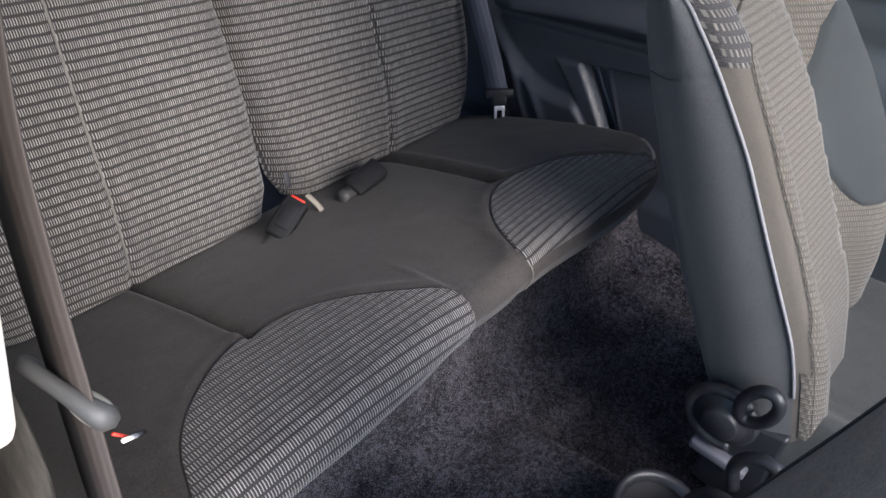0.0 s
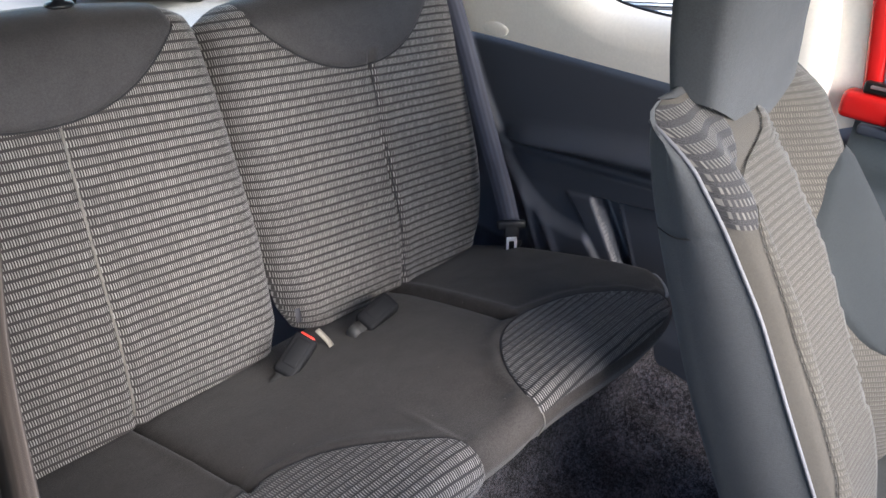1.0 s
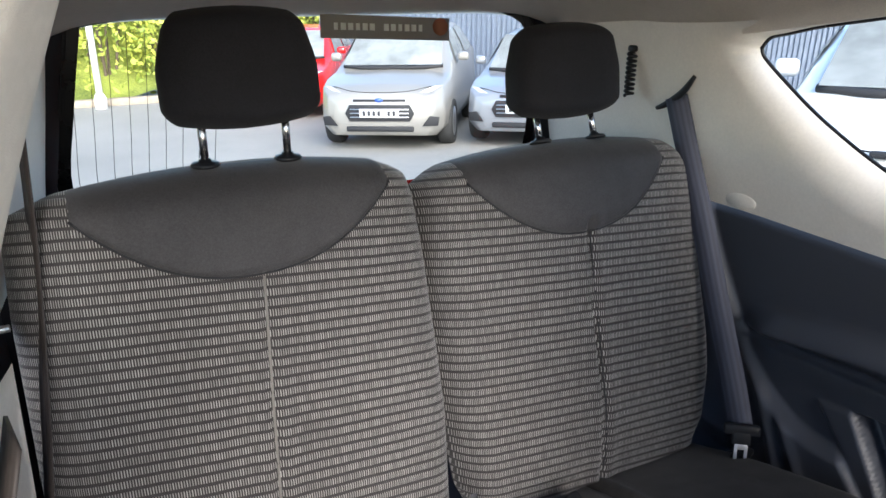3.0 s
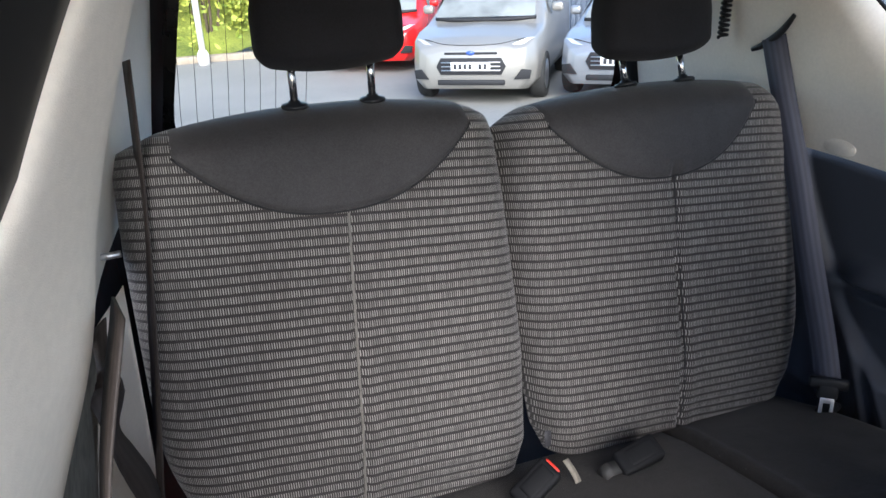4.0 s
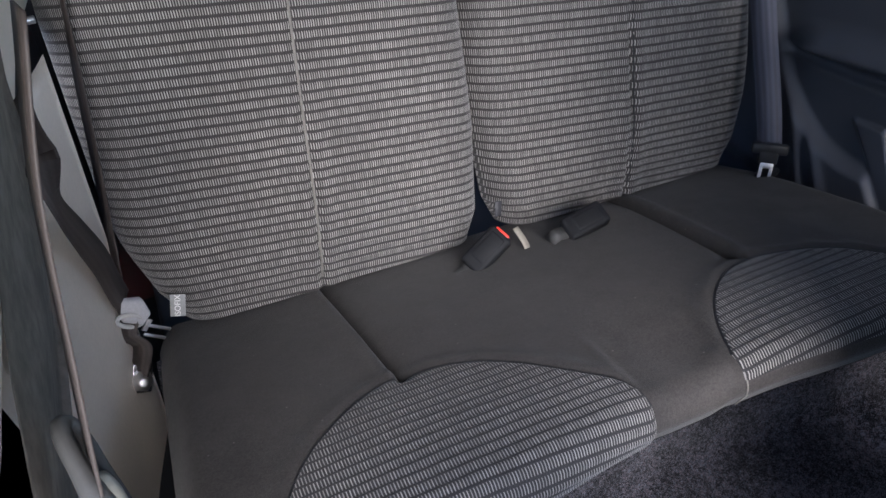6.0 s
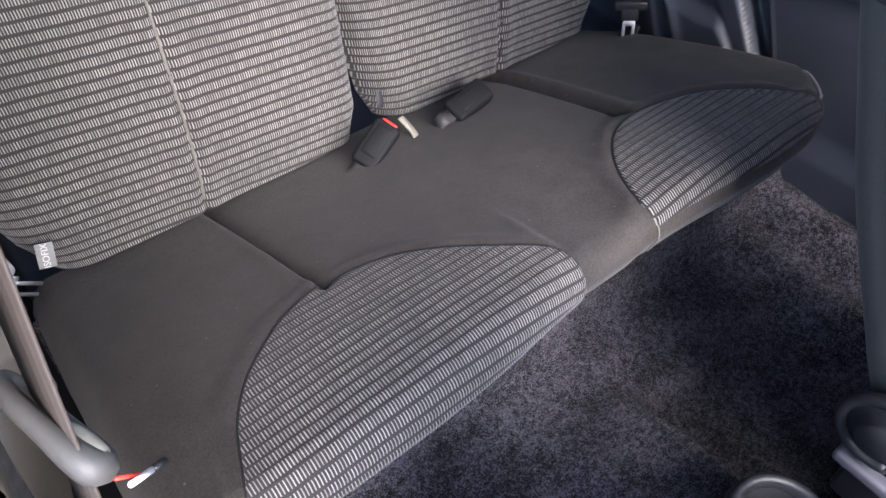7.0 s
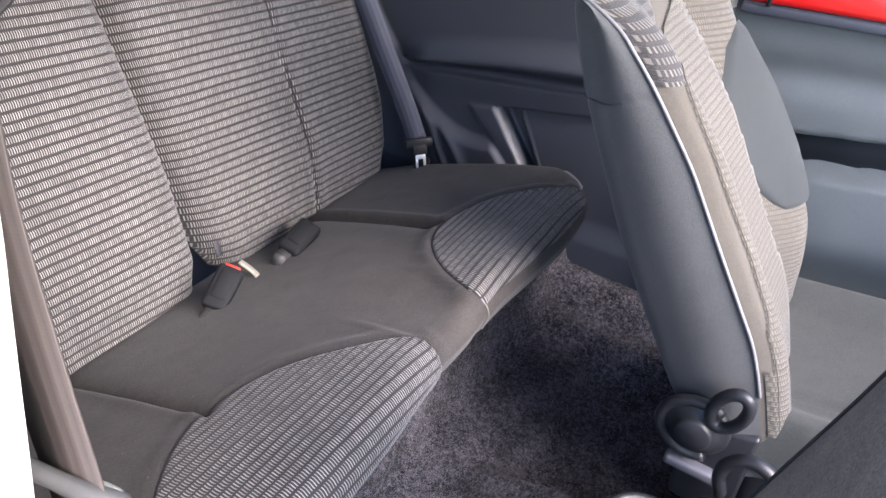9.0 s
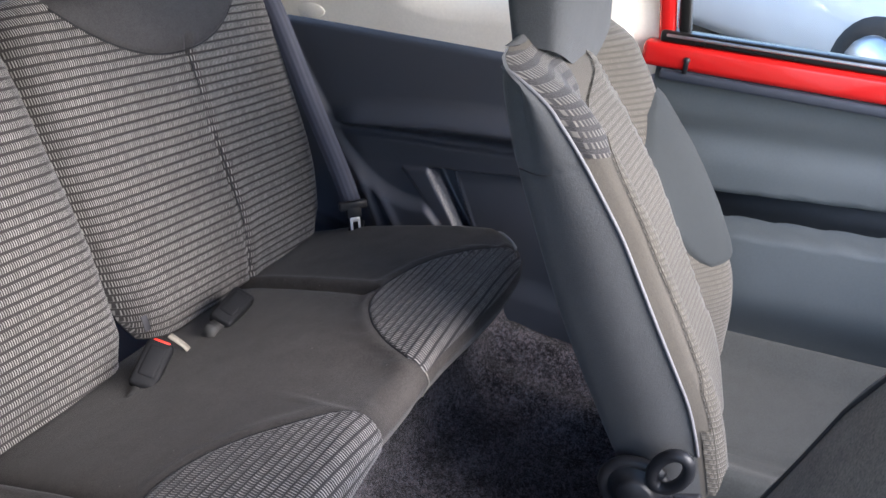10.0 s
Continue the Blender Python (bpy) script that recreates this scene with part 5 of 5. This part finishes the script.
M_LAMP = plain("clear_lamp_cover", (0.6, 0.62, 0.64), 0.1, 0.2, 0.2, 60, 0.0)
M_FENCE = plain("blue_grey_sheet_fence", (0.22, 0.26, 0.33), 0.5, 0, 0.12, 8, 0.0)
M_KERB = plain("pale_kerb_stone", (0.3, 0.25, 0.19), 0.85, 0, 0.15, 12, 0.3)
M_POST = plain("white_post_paint", (0.8, 0.8, 0.78), 0.5)

bm = grid(lambda x, y: ((x, y, ground_z(y)), (x, y)), [-300, -60, -20, -8, 0, 8, 20, 60, 300], [-300, -40, -10] + span(-4, 20, 60) + [40, 60, 300], flip=False)
tagged(part("ground", bm, M_ASPHALT), "pale sunlit car park surface", "ground", kind="structure")


def own_body():
    """The red car's outer panels, closing the cabin from outside."""
    def flank(x, y0, y1, sgn):
        def at(y, z):
            bulge = 0.035 * math.sin(math.pi * ease(0.2, 1.0, z)) - 0.02 * ease(0.80, 1.0, z)
            return (x + sgn * bulge, y, max(z, 0.20)), (y, z)
        bm = grid(at, span(y0, y1, 40), span(0.22, 0.985, 14))
        bmesh.ops.solidify(bm, geom=bm.faces[:], thickness=0.003)
        return bm
    tagged(part("outer_wall_east", flank(1.275, -1.95, 0.80, 1), M_RED), "glossy red outer body side", "car body", kind="structure")
    tagged(part("outer_wall_west", flank(-0.075, -0.46, 0.80, -1), M_RED), "glossy red outer body side behind the door opening", "car body", kind="structure")
    bm = grid(lambda x, z: ((x, 0.80 + 0.05 * math.sin(math.pi * ease(0.2, 0.9, z)) - 0.04 * abs((x - MID) / 0.68) ** 3, z), (x, z)), span(-0.075, 1.325, 24), span(0.22, 0.90, 12))
    bmesh.ops.solidify(bm, geom=bm.faces[:], thickness=0.003)
    tagged(part("tailgate_skin", bm, M_RED), "glossy red tailgate below the rear window", "car body", kind="structure")
    bm = grid(lambda x, y: ((x, y, 0.93 - 0.30 * ease(-1.9, -2.75, y) ** 1.3 - 0.05 * abs((x - MID) / 0.66) ** 3), (x, y)), span(-0.03, 1.28, 24), span(-1.90, -2.70, 20))
    bmesh.ops.solidify(bm, geom=bm.faces[:], thickness=0.003)
    tagged(part("bonnet", bm, M_RED), "glossy red bonnet ahead of the dashboard", "car body", kind="structure")
    for x, sgn in ((1.295, 1), (-0.045, -1)):
        bm = grid(lambda y, z: ((x - sgn * 0.10 * ease(-2.2, -2.75, y), y, z), (y, z)), span(-1.93, -2.70, 20), span(0.22, 0.86, 10))
        bmesh.ops.solidify(bm, geom=bm.faces[:], thickness=0.003)
        tagged(part("front_wing", bm, M_RED), "glossy red front wing", "car body", kind="structure")
    bm = rbox(1.22, 0.10, 0.44, 0.04, 3, pose(MID, -2.72, 0.42))
    tagged(part("front_bumper", bm, M_RED), "glossy red front bumper", "car body", kind="structure")


own_body()


def parked_car(name, label, paint, at, turn, length=4.0, width=1.75, height=1.55, badge=None):
    """A parked car, its front towards local -y."""
    thing = empty(name, label, "car")
    w = width / 2
    # station: y, half width, bottom, belt height, roof half width, roof height
    st = [(0.0, 0.60, 0.26, 0.58, 0.5, 0.66), (0.05, 0.72, 0.21, 0.68, 0.6, 0.73), (0.22, 0.83, 0.19, 0.78, 0.70, 0.81), (0.55, 0.87, 0.2, 0.86, 0.72, 0.89),
          (0.85, 0.875, 0.2, 0.90, 0.72, 0.95), (1.60, 0.875, 0.2, 0.98, 0.62, 1.48), (2.2, 0.875, 0.2, 1.06, 0.60, 1.55), (3.2, 0.87, 0.2, 1.08, 0.58, 1.53), (3.75, 0.84, 0.25, 1.08, 0.55, 1.42), (4.0, 0.75, 0.35, 1.0, 0.5, 1.05)]
    sy, sx, sz = length / 4.0, w / 0.875, height / 1.55

    def ring(s):
        y, hw, b, belt, rw, rz = s
        y, hw, b, belt, rw, rz = y * sy, hw * sx, b, belt * sz, rw * sx, rz * sz
        half = [(0, b), (hw * 0.85, b), (hw * 0.98, b + 0.12), (hw, (b + belt) / 2), (hw * 0.97, belt), ((hw * 0.97 + rw) / 2 + 0.02, (belt + rz) / 2), (rw, rz - 0.03), (rw * 0.8, rz), (0, rz + 0.02)]
        return [(x, y, z) for x, z in half] + [(-x, y, z) for x, z in half[-2:0:-1]]
    fine = []
    for a, b2 in zip(st, st[1:]):
        for k in range(4):
            fine.append(tuple(p + (q - p) * k / 4 for p, q in zip(a, b2)))
    fine.append(st[-1])
    rings = [ring(s) for s in fine]
    bm = grid(lambda i, j: (rings[int(i)][int(j) % len(rings[0])], (0, 0)), list(range(len(rings))), list(range(len(rings[0]) + 1)))
    bmesh.ops.remove_doubles(bm, verts=bm.verts[:], dist=0.0005)
    bmesh.ops.holes_fill(bm, edges=[e for e in bm.edges if e.is_boundary])
    bmesh.ops.recalc_face_normals(bm, faces=bm.faces[:])
    part("body", bm, paint, thing)

    def on(y, s, z_rel, out=0.006):
        """A point on the flank above the belt (z_rel 0..1) at station y."""
        k = [(p[0] * sy, (p[1] * sx * 0.97, p[3] * sz, p[4] * sx, p[5] * sz)) for p in st]
        for (a, pa), (b2, pb) in zip(k, k[1:]):
            if y <= b2:
                f = (y - a) / (b2 - a)
                hw, belt, rw, rz = [u + (v - u) * f for u, v in zip(pa, pb)]
                break
        return Vector((s * (hw + (rw - hw) * z_rel + 0.03 * math.sin(math.pi * z_rel) + out), y, belt + (rz - belt) * z_rel))

    glass = []
    for k in span(0.08, 0.92, 8):
        y = (0.85 + (1.60 - 0.85) * k) * sy
        z = (0.95 + (1.48 - 0.95) * k) * sz + 0.012
        hw = (0.70 - 0.10 * k) * sx
        glass.append([(x * hw, y - 0.015 - 0.05 * (1 - x * x), z + 0.015) for x in span(-1, 1, 10)])
    part("windscreen", grid(lambda i, j: (glass[int(i)][int(j)], (0, 0)), list(range(9)), list(range(11)), flip=True), M_CARGLASS, thing, "windscreen with a pale reflection in its colour")
    part("cowl", tube(smooth_line([(-0.70 * sx, 0.93 * sy, 1.0 * sz), (-0.35 * sx, 0.84 * sy, 0.985 * sz), (0.35 * sx, 0.84 * sy, 0.985 * sz), (0.70 * sx, 0.93 * sy, 1.0 * sz)], 5), 0.028, 8), M_DARK, thing, "black windscreen cowl")
    for s in (-1, 1):
        for y0, y1 in ((1.35, 2.15), (2.25, 3.15)):
            bm = grid(lambda y, k: (tuple(on(y, s, 0.12 + 0.72 * k * min(1.0, ease(1.15, 1.75, y / sy) + 0.15))), (0, 0)), span(y0 * sy, y1 * sy, 10), span(0, 1, 5), flip=s < 0)
            part("side_window", bm, M_CARGLASS, thing, "side window with a pale reflection in its colour")
        for y in (0.72, 3.22):
            bm = turned([(0.20, -0.10), (0.29, -0.10), (0.31, -0.06), (0.31, 0.06), (0.29, 0.10), (0.21, 0.10), (0.20, 0.085), (0.001, 0.075)], 28, pose(s * (w - 0.09), y * sy, 0.31, 0, 90 * s, 0))
            wheel = part("wheel", bm, M_TYRE, thing, "black tyre")
            bm = turned([(0.2, 0.0), (0.2, 0.02), (0.05, 0.035), (0.001, 0.035)], 16, pose(s * (w - 0.015), y * sy, 0.31, 0, 90 * s, 0))
            part("rim", bm, M_STEEL, wheel, "bright alloy rim")
        bm = prism([(s * 0.42 * sx, 0.10 * sy, 0.64 * sz), (s * 0.66 * sx, 0.14 * sy, 0.62 * sz), (s * 0.80 * sx, 0.34 * sy, 0.78 * sz), (s * 0.70 * sx, 0.26 * sy, 0.78 * sz), (s * 0.52 * sx, 0.14 * sy, 0.71 * sz)], (0, -0.07, 0.03), 0.01)
        part("headlamp", bm, M_LAMP, thing, "clear headlamp")
        bm = rbox(0.16, 0.09, 0.12, 0.04, 3, pose(s * (w + 0.06), 1.35 * sy, 1.10 * sz))
        part("mirror", bm, paint, thing)
    bm = prism([(-0.46 * sx, -0.012, 0.50), (-0.40 * sx, -0.02, 0.40), (0.40 * sx, -0.02, 0.40), (0.46 * sx, -0.012, 0.50), (0.40 * sx, -0.01, 0.61), (-0.40 * sx, -0.01, 0.61)], (0, 0.04, 0), 0.006)
    part("grille", bm, M_DARK, thing, "black front grille")
    for z in () if badge else (0.455, 0.505, 0.555):
        part("grille_bar", rbox(0.78 * sx, 0.012, 0.012, 0.004, 1, pose(0, -0.026, z)), M_STEEL, thing, "bright grille bar")
    for s in (-1, 1):
        bm = prism([(s * 0.56 * sx, -0.004, 0.34), (s * 0.76 * sx, 0.05, 0.34), (s * 0.78 * sx, 0.06, 0.45), (s * 0.66 * sx, 0.0, 0.47)], (0, -0.02, 0), 0.006)
        part("lamp_recess", bm, M_DARK, thing, "black fog lamp recess")
        if badge is None:
            part("wiper", tube([(s * 0.05 + 0.1, 0.86 * sy, 0.985 * sz), (s * 0.05 + 0.52, 0.98 * sy, 1.06 * sz)], 0.010, 6), M_DARK, thing, "black windscreen wiper")
    part("bonnet_seam", tube(smooth_line([(-0.66 * sx, 0.22 * sy, 0.80 * sz), (-0.3 * sx, 0.06 * sy, 0.745 * sz), (0.3 * sx, 0.06 * sy, 0.745 * sz), (0.66 * sx, 0.22 * sy, 0.80 * sz)], 5), 0.006, 5), M_DARK, thing, "dark bonnet shut line")
    part("upper_grille", rbox(0.70 * sx, 0.05, 0.035, 0.01, 2, pose(0, 0.02, 0.665)), M_DARK, thing)
    part("lower_grille", rbox(0.9 * sx, 0.04, 0.07, 0.02, 2, pose(0, -0.005, 0.30)), M_DARK, thing)
    low = 0.16 if badge else 0.0
    plate = part("number_plate", rbox(0.52, 0.01, 0.11, 0.003, 1, pose(0, -0.03, 0.505 - low)), M_WHITE, thing, "white plate")
    for k in range(7):
        if k != 4:
            part("print_bar", rbox(0.04, 0.004, 0.065, 0.001, 1, pose(-0.2 + 0.066 * k, -0.037, 0.505 - low)), M_INK, plate)
    if badge:
        nose = part("nose_grille", rbox(0.86 * sx, 0.03, 0.15, 0.012, 2, pose(0, -0.018, 0.515)), M_DARK, thing, "dark slatted nose grille")
        for k in range(7):
            part("slat", rbox(0.84 * sx, 0.008, 0.006, 0.002, 1, pose(0, -0.036, 0.457 + 0.019 * k)), M_STEEL, nose)
        part("nose_trim", rbox(0.90 * sx, 0.02, 0.012, 0.004, 1, pose(0, -0.02, 0.600)), M_STEEL, thing, "bright strip over the grille")
        part("square_badge", rbox(0.13, 0.016, 0.085, 0.012, 3, pose(0, -0.044, 0.530)), M_WHITE, thing, "pale square badge")
    else:
        part("badge", turned([(0.055, 0), (0.055, 0.01)], 20, pose(0, -0.005, 0.672, 90, 0, 0) @ Matrix.Diagonal((1, 0.5, 1, 1))), M_BADGE, thing)
    # tail: rear glass, dark strip and square badge
    rear = []
    for k in span(0.06, 0.9, 6):
        y = (3.97 - 0.24 * k) * sy
        z = (1.04 + (1.40 - 1.04) * k) * sz
        rear.append([(x * (0.56 - 0.04 * k) * sx, y + 0.045 - 0.05 * x * x, z) for x in span(-1, 1, 8)])
    part("rear_window", grid(lambda i, j: (rear[int(i)][int(j)], (0, 0)), list(range(7)), list(range(9))), M_CARGLASS, thing, "rear window with a pale reflection in its colour")
    part("tail_strip", rbox(0.8 * sx, 0.03, 0.13, 0.01, 2, pose(0, 4.0 * sy + 0.01, 0.70)), M_DARK, thing, "dark tailgate strip")
    part("tail_badge", rbox(0.13, 0.02, 0.09, 0.01, 2, pose(0, 4.0 * sy + 0.026, 0.70)), M_STEEL, thing, "bright badge")
    x, y = at
    thing.matrix_basis = Matrix.Translation((x, y, ground_z(y))) @ Matrix.Rotation(math.atan(SLOPE), 4, "X") @ Matrix.Rotation(radians(turn), 4, "Z")
    return thing


parked_car("parked_car", "pale silver compact people carrier parked facing us", M_CARPALE, (3.75, 7.9), -36, 4.0, 1.75, 1.6)
parked_car("parked_car", "red hatchback parked behind the pale people carrier", M_RED, (3.3, 11.4), -30, 4.0, 1.75, 1.5)
parked_car("parked_car", "silver hatchback parked beside the people carrier", M_CARSILVER, (5.35, 6.9), -44, 4.0, 1.72, 1.45)
parked_car("parked_car", "white hatchback facing the quarter window", M_CARWHITE, (3.88, 1.04), -60, 4.1, 1.86, 1.38, M_WHITE)
parked_car("parked_car", "white car parked beyond the far front door", M_CARWHITE, (4.6, -2.36), -46, 4.2, 1.8, 1.5)

# fence of upright sheet ribs
def fence():
    thing = empty("fence", "blue-grey corrugated steel fence behind the parked cars", "fence")
    pts = []
    n = 0
    while n * 0.1 < 16:
        for dx, dy in ((0.0, 0.0), (0.05, 0.0), (0.06, 0.035), (0.09, 0.035)):
            pts.append((n * 0.1 + dx, dy))
        n += 1
    bm = grid(lambda i, z: ((pts[int(i)][0], pts[int(i)][1], z), (0, 0)), list(range(len(pts))), [0.0, 2.4])
    bmesh.ops.solidify(bm, geom=bm.faces[:], thickness=0.003)
    part("sheet", bm, M_FENCE, thing, smooth=False)
    part("rail", rbox(16, 0.05, 0.08, 0.005, 1, pose(8, 0.07, 1.9)), M_FENCE, thing)
    thing.matrix_basis = Matrix.Translation((5.0, 14.0, ground_z(14))) @ Matrix.Rotation(radians(-32), 4, "Z")
    return thing


fence()


def bush(x, y, w, h, seed):
    """A hedge shrub: stems and many small leaves."""
    rng = random.Random(seed)
    thing = empty("hedge_shrub", "bright yellow-green leafy shrub beyond the kerb", "shrub", "hedge shrubs")
    z0 = ground_z(y)
    bm = bmesh.new()
    for k in range(7):
        a = rng.uniform(0, 6.28)
        top = Vector((x + math.cos(a) * w * 0.35, y + math.sin(a) * w * 0.3, z0 + h * rng.uniform(0.6, 0.95)))
        tube(smooth_line([(x + 0.1 * math.cos(a), y, z0), tuple(Vector((x, y, z0)).lerp(top, 0.5) + Vector((0, 0, 0.2))), tuple(top)], 3), [0.04, 0.036, 0.03, 0.024, 0.018, 0.012, 0.008], 5, False, bm)
    part("stems", bm, M_STEM, thing, "brown stems")
    verts, faces = [], []
    for k in range(2600):
        a, e = rng.uniform(0, 6.28), rng.random() ** 0.5
        r = 0.55 + 0.45 * rng.random() ** 0.5
        bulge = 1 + 0.25 * math.sin(a * 3 + seed) + 0.2 * math.sin(a * 7 + e * 5)
        c = Vector((x + math.cos(a) * r * w / 2 * bulge * (1.05 - 0.35 * e), y + math.sin(a) * r * w / 2.6 * bulge, z0 + 0.05 + e * h * (0.9 + 0.1 * bulge)))
        s = rng.uniform(0.04, 0.09)
        u = Vector((rng.gauss(0, 1), rng.gauss(0, 1), rng.gauss(0, 1))).normalized()
        v = u.orthogonal().normalized()
        i = len(verts)
        verts += [tuple(c - u * s), tuple(c + v * s * 0.5), tuple(c + u * s), tuple(c - v * s * 0.5)]
        faces.append((i, i + 1, i + 2, i + 3))
    me = bpy.data.meshes.new("leaves")
    me.from_pydata(verts, [], faces)
    me.materials.append(M_LEAF)
    ob = new("leaves", me)
    ob.parent = thing
    tagged(ob, "small yellow-green leaves", kind="stuff")


M_STEM = plain("stem_bark", (0.12, 0.09, 0.06), 0.9)
leaf = Nodes("leaf", 0.6)
isl = leaf.node("ShaderNodeNewGeometry").outputs["Random Per Island"]
leaf.put("Base Color", leaf.mix(isl, (0.16, 0.23, 0.03), (0.55, 0.56, 0.09)))
M_LEAF = leaf.mat
rng = random.Random(5)
for i in range(11):
    bush(-6.5 + 1.25 * i, 15.8 + rng.uniform(-0.4, 0.4), rng.uniform(1.5, 2.1), rng.uniform(2.0, 3.2), i)
grass = Nodes("grass_bank", 0.9)
spot = grass.place()
patch, blade = grass.noise(1.2, spot, 5), grass.noise(30, spot, 4, 0.8)
grass.put("Base Color", grass.mix(grass.step(grass.calc("ADD", grass.calc("MULTIPLY", patch, 0.5), grass.calc("MULTIPLY", blade, 0.5)), 0.35, 0.65), (0.09, 0.13, 0.02), (0.38, 0.42, 0.07)))
grass.bump(blade, 1.0, 0.05)
bm = grid(lambda x, y: ((x, y, ground_z(y) + 0.12 + 3.0 * ease(14.7, 18.5, y) + 0.25 * noise.noise((x * 0.8, y * 0.8, 1.0))), (x, y)), span(-10, 6.4, 60), span(14.7, 19.5, 24))
tagged(part("grass_bank", bm, grass.mat), "sunlit yellow-green grass bank behind the kerb", "grass", kind="stuff")
kerb = rbox(16, 0.2, 0.16, 0.03, 2, pose(-1.0, 14.6, ground_z(14.6) + 0.05))
tagged(part("kerb", kerb, M_KERB), "pale stone kerb along the hedge", "kerb", kind="structure")
post = empty("lamp_post", "slim white painted post by the hedge", "post")
part("pole", tube([(0.75, 14.2, ground_z(14.2)), (0.75, 14.2, 4.0)], 0.06, 14), M_POST, post)
part("foot", turned([(0.11, 0), (0.11, 0.2), (0.07, 0.28)], 14, pose(0.75, 14.2, ground_z(14.2))), M_POST, post)
